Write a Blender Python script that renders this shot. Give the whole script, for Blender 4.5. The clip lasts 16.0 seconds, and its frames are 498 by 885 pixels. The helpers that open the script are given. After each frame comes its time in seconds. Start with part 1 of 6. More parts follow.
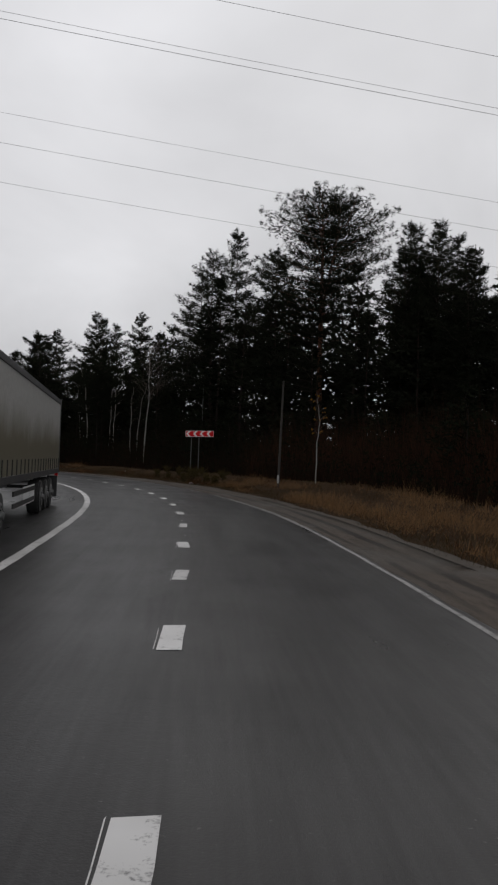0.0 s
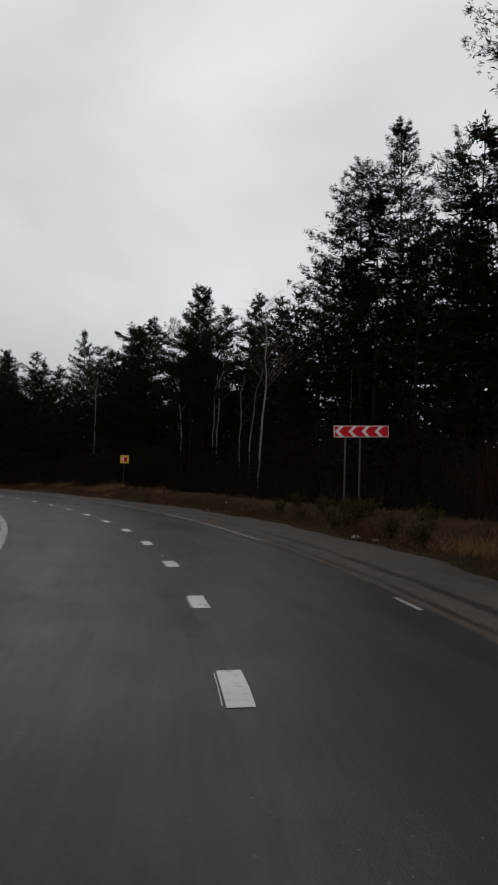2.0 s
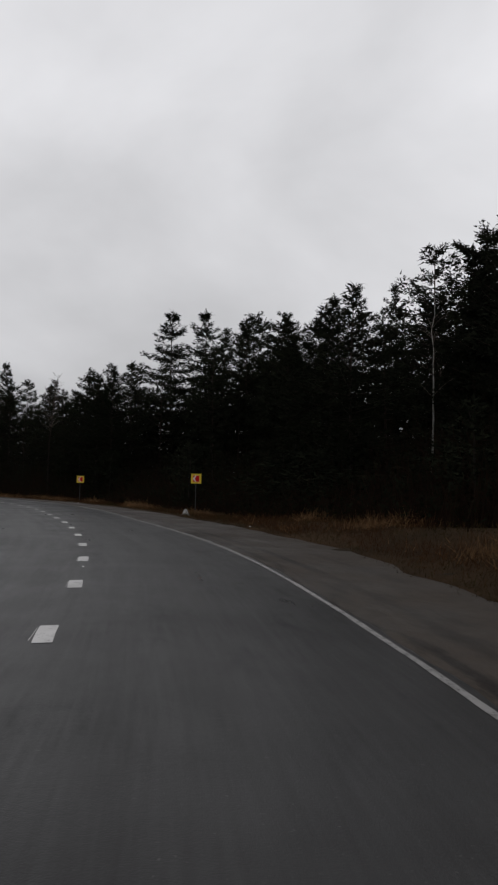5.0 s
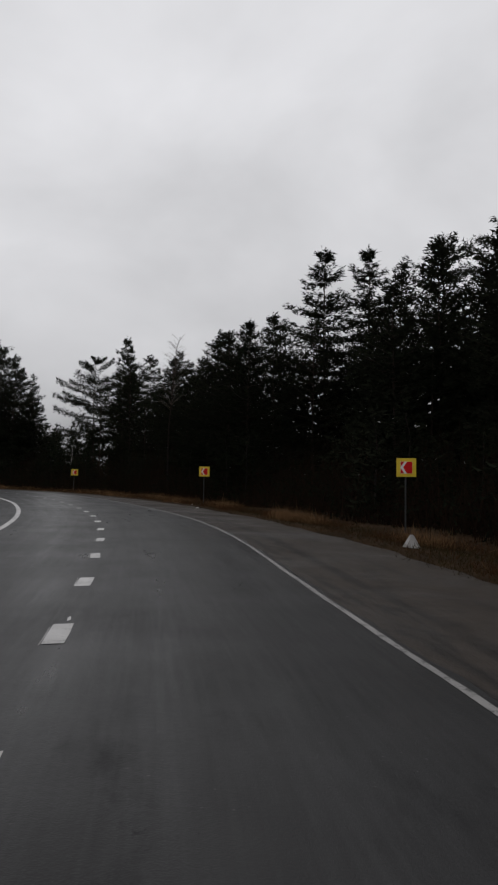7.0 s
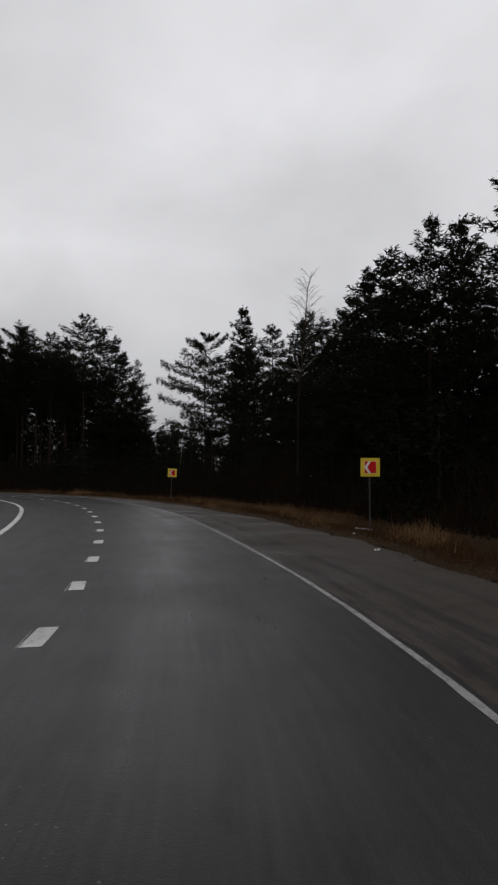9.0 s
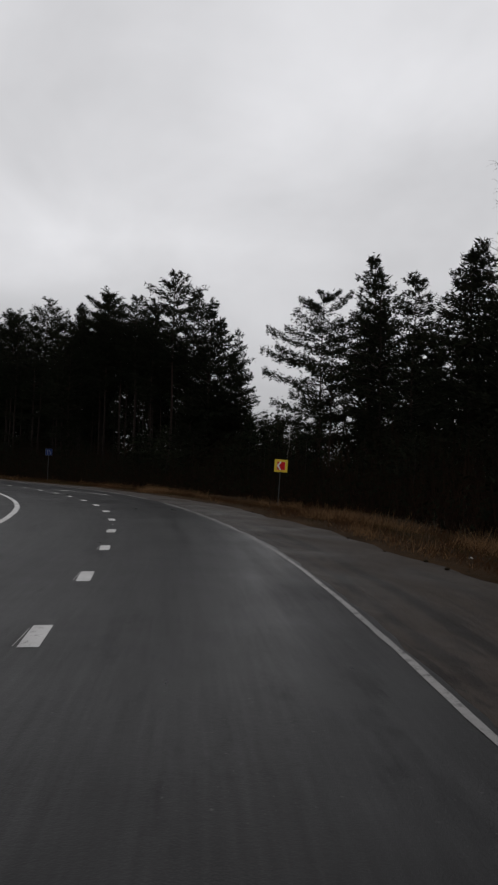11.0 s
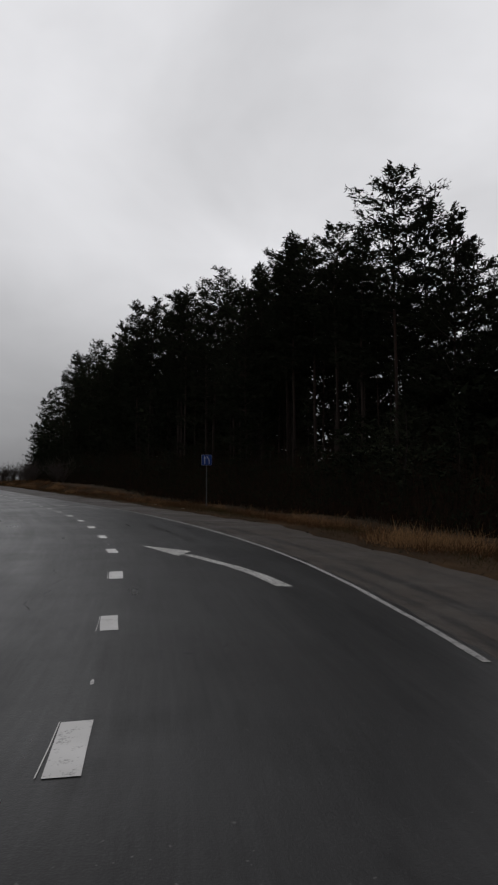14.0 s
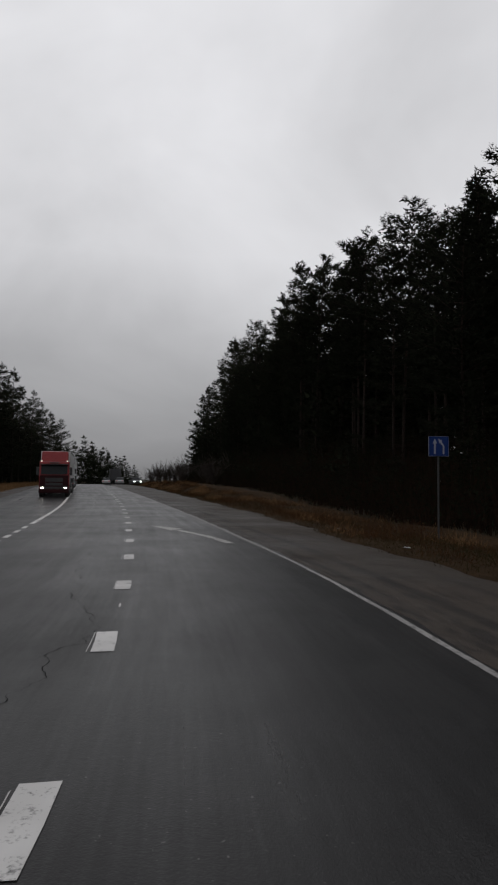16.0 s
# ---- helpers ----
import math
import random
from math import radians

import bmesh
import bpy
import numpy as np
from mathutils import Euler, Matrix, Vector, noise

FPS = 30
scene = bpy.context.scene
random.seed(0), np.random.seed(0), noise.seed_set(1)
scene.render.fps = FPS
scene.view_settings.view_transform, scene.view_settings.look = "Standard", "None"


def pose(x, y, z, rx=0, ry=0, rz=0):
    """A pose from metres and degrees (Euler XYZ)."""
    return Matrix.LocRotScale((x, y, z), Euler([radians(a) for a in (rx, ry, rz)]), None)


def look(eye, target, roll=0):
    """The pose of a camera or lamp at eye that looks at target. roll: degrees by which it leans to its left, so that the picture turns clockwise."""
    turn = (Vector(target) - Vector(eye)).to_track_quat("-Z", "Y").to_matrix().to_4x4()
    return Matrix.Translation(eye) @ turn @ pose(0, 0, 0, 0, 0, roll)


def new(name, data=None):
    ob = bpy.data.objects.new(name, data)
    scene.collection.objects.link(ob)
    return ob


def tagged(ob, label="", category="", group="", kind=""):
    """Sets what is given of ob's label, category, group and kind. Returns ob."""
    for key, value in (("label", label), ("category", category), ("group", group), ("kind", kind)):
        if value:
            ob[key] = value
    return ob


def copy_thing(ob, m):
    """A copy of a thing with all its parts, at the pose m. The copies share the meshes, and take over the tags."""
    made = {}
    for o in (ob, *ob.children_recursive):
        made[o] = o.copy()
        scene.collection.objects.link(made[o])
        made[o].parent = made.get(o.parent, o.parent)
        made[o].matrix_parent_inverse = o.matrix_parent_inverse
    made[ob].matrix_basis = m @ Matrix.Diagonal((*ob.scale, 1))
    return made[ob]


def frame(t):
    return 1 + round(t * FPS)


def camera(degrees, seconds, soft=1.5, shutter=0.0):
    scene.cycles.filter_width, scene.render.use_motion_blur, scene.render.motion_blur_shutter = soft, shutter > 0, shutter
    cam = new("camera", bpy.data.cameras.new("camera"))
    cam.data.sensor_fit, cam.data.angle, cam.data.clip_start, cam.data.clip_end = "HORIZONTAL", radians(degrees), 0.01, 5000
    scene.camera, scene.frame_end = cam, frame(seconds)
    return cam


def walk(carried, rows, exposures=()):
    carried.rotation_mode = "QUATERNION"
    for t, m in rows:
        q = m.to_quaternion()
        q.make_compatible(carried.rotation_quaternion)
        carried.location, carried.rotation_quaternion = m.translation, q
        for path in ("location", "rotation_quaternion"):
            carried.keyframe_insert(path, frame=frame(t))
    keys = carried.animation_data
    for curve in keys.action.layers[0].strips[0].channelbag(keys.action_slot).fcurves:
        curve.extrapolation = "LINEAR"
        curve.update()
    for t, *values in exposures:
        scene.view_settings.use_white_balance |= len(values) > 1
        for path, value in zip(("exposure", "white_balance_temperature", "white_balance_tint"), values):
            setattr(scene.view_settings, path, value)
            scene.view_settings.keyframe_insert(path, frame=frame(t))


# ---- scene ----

# camera
cam = camera(38.72, 16.0, soft=2.2)
PATH = [
    (0, (14.906, -2.898, 1.796), (14.169, 7.072, 2.047), 2.07),
    (0.5, (13.901, 4.195, 1.788), (12.804, 14.128, 2.158), 2.07),
    (1, (12.604, 11.544, 1.785), (11.122, 21.425, 2.190), 2.94),
    (1.5, (11.040, 18.777, 1.824), (9.125, 28.581, 2.298), 2.71),
    (2, (9.196, 25.686, 1.774), (6.725, 35.364, 2.263), 1.65),
    (2.5, (6.885, 32.619, 1.768), (3.809, 42.120, 2.296), 1.83),
    (3, (3.967, 39.744, 1.794), (0.207, 48.990, 2.405), 1.27),
    (3.5, (0.574, 46.380, 1.798), (-3.921, 55.295, 2.371), 0.05),
    (4, (-3.157, 52.405, 1.775), (-8.307, 60.957, 2.356), -0.19),
    (4.5, (-7.336, 58.015, 1.764), (-13.078, 66.179, 2.378), 0.82),
    (5, (-11.821, 63.341, 1.815), (-18.060, 71.133, 2.417), 0.97),
    (7.5, (-35.897, 83.320, 1.801), (-43.794, 89.435, 2.288), 0.19),
    (8, (-40.993, 86.931, 1.786), (-49.159, 92.681, 2.284), -0.51),
    (8.5, (-45.872, 89.923, 1.796), (-54.280, 95.317, 2.236), -0.48),
    (9, (-50.829, 92.622, 1.813), (-59.460, 97.651, 2.280), -0.02),
    (11.5, (-74.680, 102.243, 1.819), (-84.082, 105.625, 2.228), 1.48),
    (12, (-79.710, 103.707, 1.807), (-89.243, 106.690, 2.284), 1.10),
    (12.5, (-85.025, 104.923, 1.768), (-94.680, 107.492, 2.205), 1.24),
    (13, (-90.248, 105.901, 1.754), (-100.011, 108.020, 2.198), 0.75),
    (13.5, (-95.666, 106.673, 1.768), (-105.526, 108.289, 2.194), -0.27),
    (14, (-101.060, 107.073, 1.801), (-110.990, 108.145, 2.297), -0.13),
    (14.5, (-106.553, 107.185, 1.846), (-116.525, 107.712, 2.374), 0.08),
    (15, (-112.345, 107.030, 1.848), (-122.331, 106.993, 2.372), 0.20),
    (15.5, (-118.406, 106.504, 1.806), (-128.373, 105.877, 2.315), 0.31),
    (16, (-124.045, 105.716, 1.765), (-133.959, 104.515, 2.290), 0.55),
]
walk(cam, [(t, look(eye, target, roll)) for t, eye, target, roll in PATH])

# ---------------------------------------------------------------- world and light
world = bpy.data.worlds.new("overcast_sky")
scene.world = world
world.use_nodes = True
wt = world.node_tree
wt.nodes.clear()


def wnode(kind, **inputs):
    n = wt.nodes.new(kind)
    for k, v in inputs.items():
        n.inputs[k].default_value = v
    return n


def wmath(op, a, b=0.0, clamp=False):
    n = wt.nodes.new("ShaderNodeMath")
    n.operation = op
    n.use_clamp = clamp
    for i, v in enumerate((a, b)):
        if isinstance(v, (int, float)):
            n.inputs[i].default_value = v
        else:
            wt.links.new(v, n.inputs[i])
    return n.outputs[0]


SUN_ELEVATION, SUN_AZIMUTH = 34.0, 8.0
sky = wt.nodes.new("ShaderNodeTexSky")
sky.sky_type = "NISHITA"
sky.sun_disc = False
sky.sun_elevation = radians(SUN_ELEVATION)
sky.sun_rotation = radians(SUN_AZIMUTH)
grey_sky = wnode("ShaderNodeHueSaturation", Saturation=0.12, Value=0.09)
wt.links.new(sky.outputs[0], grey_sky.inputs["Color"])

coords = wt.nodes.new("ShaderNodeTexCoord")
split = wt.nodes.new("ShaderNodeSeparateXYZ")
wt.links.new(coords.outputs["Generated"], split.inputs[0])
# cloud deck seen as a flat layer: the direction divided by its height
deck = wnode("ShaderNodeVectorMath")
deck.operation = "DIVIDE"
flat = wt.nodes.new("ShaderNodeCombineXYZ")
lift = wmath("ADD", wmath("MAXIMUM", split.outputs[2], 0.0), 0.55)
for i in range(3):
    wt.links.new(lift, flat.inputs[i])
wt.links.new(coords.outputs["Generated"], deck.inputs[0])
wt.links.new(flat.outputs[0], deck.inputs[1])
clouds = wnode("ShaderNodeTexNoise", Scale=2.3, Detail=5.0, Roughness=0.5, Distortion=0.35)
wt.links.new(deck.outputs[0], clouds.inputs["Vector"])
bank = wnode("ShaderNodeTexNoise", Scale=1.1, Detail=2.0, Roughness=0.45)
wt.links.new(deck.outputs[0], bank.inputs["Vector"])
# a lower, heavier bank of cloud to the south-west
west = wmath("ADD", wmath("MULTIPLY", split.outputs[0], -0.93), wmath("MULTIPLY", split.outputs[1], -0.36))
heavy = wmath("MULTIPLY", wmath("ADD", wmath("MULTIPLY", west, 0.72), 0.33, True), wmath("SUBTRACT", 1.0, wmath("MULTIPLY", wmath("MAXIMUM", split.outputs[2], 0.0), 3.3), True))
level = wmath("ADD", wmath("MULTIPLY", wmath("SUBTRACT", clouds.outputs[0], 0.5), 0.52), wmath("MULTIPLY", wmath("SUBTRACT", bank.outputs[0], 0.5), 0.40))
level = wmath("ADD", level, 0.70)
level = wmath("MULTIPLY", level, wmath("SUBTRACT", 1.0, wmath("MULTIPLY", heavy, 0.74)))
level = wmath("MULTIPLY", level, wmath("ADD", 1.0, wmath("MULTIPLY", wmath("MULTIPLY", west, split.outputs[2]), 0.30)))
north = wmath("ADD", wmath("MULTIPLY", split.outputs[0], 0.5), wmath("SUBTRACT", wmath("MULTIPLY", split.outputs[1], 0.85), 0.1), True)
level = wmath("MULTIPLY", level, wmath("SUBTRACT", 1.0, wmath("MULTIPLY", north, 0.15)))
tone = wt.nodes.new("ShaderNodeCombineXYZ")
wt.links.new(wmath("MULTIPLY", level, 0.985), tone.inputs[0])
wt.links.new(wmath("MULTIPLY", level, 0.985), tone.inputs[1])
wt.links.new(wmath("MULTIPLY", level, 1.02), tone.inputs[2])
blend = wt.nodes.new("ShaderNodeMix")
blend.data_type = "RGBA"
blend.inputs[0].default_value = 0.94
wt.links.new(grey_sky.outputs[0], blend.inputs[6])
wt.links.new(tone.outputs[0], blend.inputs[7])
back = wnode("ShaderNodeBackground", Strength=1.0)
wt.links.new(blend.outputs[2], back.inputs[0])
wout = wt.nodes.new("ShaderNodeOutputWorld")
wt.links.new(back.outputs[0], wout.inputs[0])

sun = new("sun", bpy.data.lights.new("sun", "SUN"))
sun.data.energy = 0.22
sun.data.angle = radians(40)
sun.data.color = (1.0, 0.97, 0.93)
sun.matrix_world = look((8, 60, 60), (0, 0, 18))

# ---------------------------------------------------------------- materials


class Shader:
    """A node material with short helpers."""

    def __init__(self, name, rough=0.7, metal=0.0, spec=0.5):
        self.m = bpy.data.materials.new(name)
        self.m.use_nodes = True
        self.t = self.m.node_tree
        self.b = self.t.nodes["Principled BSDF"]
        self.b.inputs["Roughness"].default_value = rough
        self.b.inputs["Metallic"].default_value = metal
        self.b.inputs["Specular IOR Level"].default_value = spec
        self.co = self.t.nodes.new("ShaderNodeTexCoord")

    def put(self, value, socket):
        if isinstance(value, (int, float)):
            socket.default_value = value
        elif isinstance(value, tuple):
            socket.default_value = (*value, 1.0)[: len(socket.default_value)]
        else:
            self.t.links.new(value, socket)

    def stretch(self, scale, source="Object"):
        n = self.t.nodes.new("ShaderNodeMapping")
        n.inputs["Scale"].default_value = scale
        self.t.links.new(self.co.outputs[source], n.inputs["Vector"])
        return n.outputs[0]

    def noise(self, scale, detail=4.0, rough=0.55, vector=None, distortion=0.0):
        n = self.t.nodes.new("ShaderNodeTexNoise")
        n.inputs["Scale"].default_value = scale
        n.inputs["Detail"].default_value = detail
        n.inputs["Roughness"].default_value = rough
        n.inputs["Distortion"].default_value = distortion
        self.t.links.new(vector or self.co.outputs["Object"], n.inputs["Vector"])
        return n.outputs[0]

    def cracks(self, scale, vector=None):
        n = self.t.nodes.new("ShaderNodeTexVoronoi")
        n.feature = "DISTANCE_TO_EDGE"
        n.inputs["Scale"].default_value = scale
        self.t.links.new(vector or self.co.outputs["Object"], n.inputs["Vector"])
        return n.outputs[0]

    def math(self, op, a, b=0.0, clamp=False):
        n = self.t.nodes.new("ShaderNodeMath")
        n.operation = op
        n.use_clamp = clamp
        self.put(a, n.inputs[0])
        self.put(b, n.inputs[1])
        return n.outputs[0]

    def span(self, value, a, b, c=0.0, d=1.0):
        n = self.t.nodes.new("ShaderNodeMapRange")
        self.put(value, n.inputs[0])
        for i, v in enumerate((a, b, c, d)):
            n.inputs[i + 1].default_value = v
        return n.outputs[0]

    def mix(self, fac, a, b):
        n = self.t.nodes.new("ShaderNodeMix")
        n.data_type = "RGBA"
        self.put(fac, n.inputs[0])
        self.put(a, n.inputs[6])
        self.put(b, n.inputs[7])
        return n.outputs[2]

    def island(self):
        return self.t.nodes.new("ShaderNodeNewGeometry").outputs["Random Per Island"]

    def any_object(self):
        return self.t.nodes.new("ShaderNodeObjectInfo").outputs["Random"]

    def color(self, value):
        self.put(value, self.b.inputs["Base Color"])

    def rough(self, value):
        self.put(value, self.b.inputs["Roughness"])

    def bump(self, height, strength=0.3, distance=0.02):
        n = self.t.nodes.new("ShaderNodeBump")
        n.inputs["Strength"].default_value = strength
        n.inputs["Distance"].default_value = distance
        self.put(height, n.inputs["Height"])
        self.t.links.new(n.outputs[0], self.b.inputs["Normal"])


def surface(name, a, b, rough=0.7, metal=0.0, coarse=1.5, fine=30.0, bump=0.15, spec=0.5):
    s = Shader(name, rough, metal, spec)
    big, small = s.noise(coarse), s.noise(fine, 3.0)
    s.color(s.mix(s.span(s.math("ADD", s.math("MULTIPLY", big, 0.65), s.math("MULTIPLY", small, 0.35)), 0.35, 0.65), a, b))
    s.rough(s.span(small, 0.3, 0.7, max(rough - 0.1, 0.02), min(rough + 0.1, 1.0)))
    if bump:
        s.bump(small, bump, 0.01)
    return s.m


def asphalt():
    s = Shader("asphalt", 0.5, spec=0.3)
    uv = s.t.nodes.new("ShaderNodeUVMap").outputs[0]
    parts = s.t.nodes.new("ShaderNodeSeparateXYZ")
    s.t.links.new(uv, parts.inputs[0])
    across = parts.outputs[1]

    def drawn_out(length, width):
        n = s.t.nodes.new("ShaderNodeMapping")
        n.inputs["Scale"].default_value = (1 / length, 1 / width, 1.0)
        s.t.links.new(uv, n.inputs[0])
        return n.outputs[0]

    grit = s.noise(60.0, 2.0, 0.7)
    chips = s.noise(17.0, 3.0, 0.65)
    patchy = s.noise(0.30, 5.0, 0.6)
    streak = s.noise(1.0, 5.0, 0.6, drawn_out(9.0, 0.5))
    fine_streak = s.noise(1.0, 3.0, 0.6, drawn_out(1.4, 0.07))
    rut = s.math("ABSOLUTE", s.math("SINE", s.math("MULTIPLY", s.math("ADD", across, 0.1), 1.72)))
    entry_grey = s.span(s.math("ADD", parts.outputs[0], s.math("MULTIPLY", patchy, 40.0)), 50.0, 125.0, 1.0, 0.0)
    base = s.mix(s.span(patchy, 0.36, 0.66), (0.0070, 0.0068, 0.0072), (0.0115, 0.0110, 0.0112))
    base = s.mix(s.math("MULTIPLY", s.span(streak, 0.42, 0.72), 0.55), base, (0.0160, 0.0154, 0.0150))
    base = s.mix(s.math("MULTIPLY", s.span(fine_streak, 0.50, 0.72), 0.35), base, (0.0180, 0.0174, 0.0170))
    base = s.mix(s.math("MULTIPLY", s.span(rut, 0.5, 1.0), 0.3), base, (0.0055, 0.0055, 0.0060))
    # the entry is paler and greyer, fading out along the road; two polished wheel paths run in every lane
    base = s.mix(s.math("MULTIPLY", entry_grey, 0.5), base, (0.040, 0.038, 0.038))
    # bare aggregate, patch by patch
    open_skin = s.span(s.noise(0.8, 4.0, 0.6), 0.42, 0.66)
    base = s.mix(s.math("MULTIPLY", s.span(grit, 0.46, 0.74), s.math("ADD", 0.25, s.math("MULTIPLY", open_skin, 0.45))), base, (0.030, 0.029, 0.029))
    base = s.mix(s.math("MULTIPLY", s.span(chips, 0.50, 0.72), s.math("MULTIPLY", open_skin, 0.55)), base, (0.023, 0.022, 0.022))
    # small ravelled hollows with ragged edges, few and far between
    ravel = s.math("MULTIPLY", s.span(s.noise(2.2, 6.0, 0.72, drawn_out(1.6, 0.9)), 0.62, 0.68), s.span(s.noise(0.09, 2.0), 0.60, 0.68))
    base = s.mix(s.math("MULTIPLY", ravel, 0.75), base, (0.0040, 0.0040, 0.0042))
    # soft dark smudges of oil and rubber, drawn out along the road
    smudge = s.math("MULTIPLY", s.span(s.noise(1.0, 5.0, 0.65, drawn_out(1.5, 0.55)), 0.55, 0.72), s.span(s.noise(0.16, 2.0), 0.46, 0.60))
    base = s.mix(s.math("MULTIPLY", smudge, 0.7), base, (0.0036, 0.0036, 0.0040))
    # pale stone crumbs pressed into the surface
    specks = s.math("MULTIPLY", s.span(s.noise(24.0, 2.0, 0.5), 0.69, 0.74), s.span(s.noise(0.5, 3.0), 0.44, 0.58))
    base = s.mix(s.math("MULTIPLY", specks, 0.6), base, (0.15, 0.145, 0.14))
    s.color(base)
    damp = s.span(s.math("ADD", s.math("MULTIPLY", streak, 0.5), s.math("MULTIPLY", patchy, 0.5)), 0.35, 0.65, 0.26, 0.42)
    s.rough(s.math("ADD", damp, s.math("MULTIPLY", ravel, 0.25)))
    s.put(s.math("MULTIPLY", s.span(s.math("MAXIMUM", ravel, s.math("MULTIPLY", smudge, 0.75)), 0.0, 1.0, 0.13, 0.04), s.span(s.math("ADD", s.math("MULTIPLY", fine_streak, 0.5), s.math("MULTIPLY", patchy, 0.5)), 0.35, 0.65, 1.3, 0.65)), s.b.inputs["Specular IOR Level"])
    s.bump(s.math("SUBTRACT", s.math("ADD", grit, chips), ravel), 0.22, 0.008)
    return s.m


def shoulder_dirt():
    s = Shader("shoulder_dirt", 0.75, spec=0.15)
    uv = s.t.nodes.new("ShaderNodeUVMap").outputs[0]
    track_map = s.t.nodes.new("ShaderNodeMapping")
    track_map.inputs["Scale"].default_value = (0.16, 4.0, 1.0)
    s.t.links.new(uv, track_map.inputs[0])
    tracks = s.noise(1.0, 5.0, 0.6, track_map.outputs[0], 0.05)
    patchy = s.noise(0.35, 4.0, 0.55, distortion=0.5)
    grit = s.noise(38.0, 3.0, 0.7)
    clods = s.noise(4.0, 5.0, 0.65)
    base = s.mix(s.span(patchy, 0.35, 0.65), (0.046, 0.037, 0.029), (0.076, 0.060, 0.047))
    base = s.mix(s.math("MULTIPLY", s.math("MULTIPLY", s.span(tracks, 0.5, 0.62), s.span(clods, 0.35, 0.6)), 0.45), base, (0.026, 0.021, 0.018))
    base = s.mix(s.math("MULTIPLY", s.span(grit, 0.55, 0.8), 0.5), base, (0.11, 0.095, 0.08))
    base = s.mix(s.math("MULTIPLY", s.span(clods, 0.54, 0.70), 0.55), base, (0.018, 0.015, 0.013))
    base = s.mix(s.math("MULTIPLY", s.span(s.noise(11.0, 3.0, 0.6), 0.60, 0.72), 0.4), base, (0.105, 0.092, 0.080))
    # dark wheel tracks pressed in beside the asphalt
    split_uv = s.t.nodes.new("ShaderNodeSeparateXYZ")
    s.t.links.new(uv, split_uv.inputs[0])
    across = s.math("ADD", split_uv.outputs[1], s.math("MULTIPLY", s.math("SUBTRACT", patchy, 0.5), 0.35))
    # ragged dark streaks of mud pressed along by wheels, thickest beside the asphalt
    mud_map = s.t.nodes.new("ShaderNodeMapping")
    mud_map.inputs["Scale"].default_value = (0.75, 3.6, 1.0)
    s.t.links.new(uv, mud_map.inputs[0])
    mud = s.span(s.noise(1.0, 6.0, 0.7, mud_map.outputs[0], 0.2), 0.51, 0.58)
    near_edge = s.span(split_uv.outputs[1], 2.4, 0.5, 0.25, 1.0)
    # dry gravel at first, wet mud further on
    wet = s.span(s.math("ADD", split_uv.outputs[0], s.math("MULTIPLY", patchy, 30.0)), 60.0, 110.0)
    muddy = s.mix(s.span(clods, 0.35, 0.65), (0.036, 0.0275, 0.022), (0.022, 0.0165, 0.0135))
    base = s.mix(s.math("MULTIPLY", wet, 0.7), base, muddy)
    base = s.mix(s.math("MULTIPLY", s.math("MULTIPLY", mud, near_edge), s.math("ADD", 0.35, s.math("MULTIPLY", wet, 0.40))), base, (0.0075, 0.0060, 0.0055))
    pressed = s.span(s.noise(0.22, 3.0, 0.6), 0.40, 0.52)
    for middle, half, depth in ((1.08, 0.17, 0.85), (0.42, 0.11, 0.70), (2.4, 0.16, 0.45)):
        ragged = s.math("ADD", s.math("ABSOLUTE", s.math("SUBTRACT", across, middle)), s.math("MULTIPLY", s.math("SUBTRACT", clods, 0.5), 0.22))
        band = s.span(ragged, half, half * 0.45)
        base = s.mix(s.math("MULTIPLY", s.math("MULTIPLY", band, pressed if middle != 1.08 else s.math("ADD", 0.45, s.math("MULTIPLY", pressed, 0.55))), depth), base, (0.0100, 0.0078, 0.0068))
    s.color(base)
    s.rough(s.math("SUBTRACT", s.span(patchy, 0.3, 0.7, 0.55, 0.85), s.math("MULTIPLY", wet, 0.12)))
    s.bump(s.math("ADD", s.math("MULTIPLY", clods, 1.4), s.math("ADD", grit, s.math("MULTIPLY", tracks, 2.0))), 0.6, 0.03)
    return s.m


def ground_soil():
    s = Shader("ground_soil", 0.95, spec=0.1)
    big, mid, fine = s.noise(0.18, 4.0), s.noise(1.7, 5.0, 0.6), s.noise(24.0, 4.0, 0.7)
    base = s.mix(s.span(big, 0.4, 0.62), (0.018, 0.013, 0.009), (0.022, 0.020, 0.009))
    base = s.mix(s.span(mid, 0.45, 0.65), base, (0.036, 0.024, 0.013))
    base = s.mix(s.math("MULTIPLY", s.span(fine, 0.45, 0.7), 0.6), base, (0.022, 0.017, 0.012))
    s.color(base)
    s.bump(s.math("ADD", mid, fine), 0.9, 0.08)
    return s.m


def thatch():
    s = Shader("dead_grass_thatch", 0.95, spec=0.05)
    big, mid = s.noise(0.35, 4.0), s.noise(2.6, 5.0, 0.65)
    fibre = s.noise(26.0, 4.0, 0.75)
    base = s.mix(s.span(big, 0.38, 0.64), (0.024, 0.015, 0.008), (0.056, 0.033, 0.017))
    base = s.mix(s.math("MULTIPLY", s.span(mid, 0.42, 0.66), 0.7), base, (0.024, 0.016, 0.009))
    base = s.mix(s.math("MULTIPLY", s.span(fibre, 0.48, 0.70), 0.5), base, (0.095, 0.058, 0.028))
    s.color(base)
    s.bump(s.math("ADD", mid, fibre), 1.0, 0.06)
    return s.m


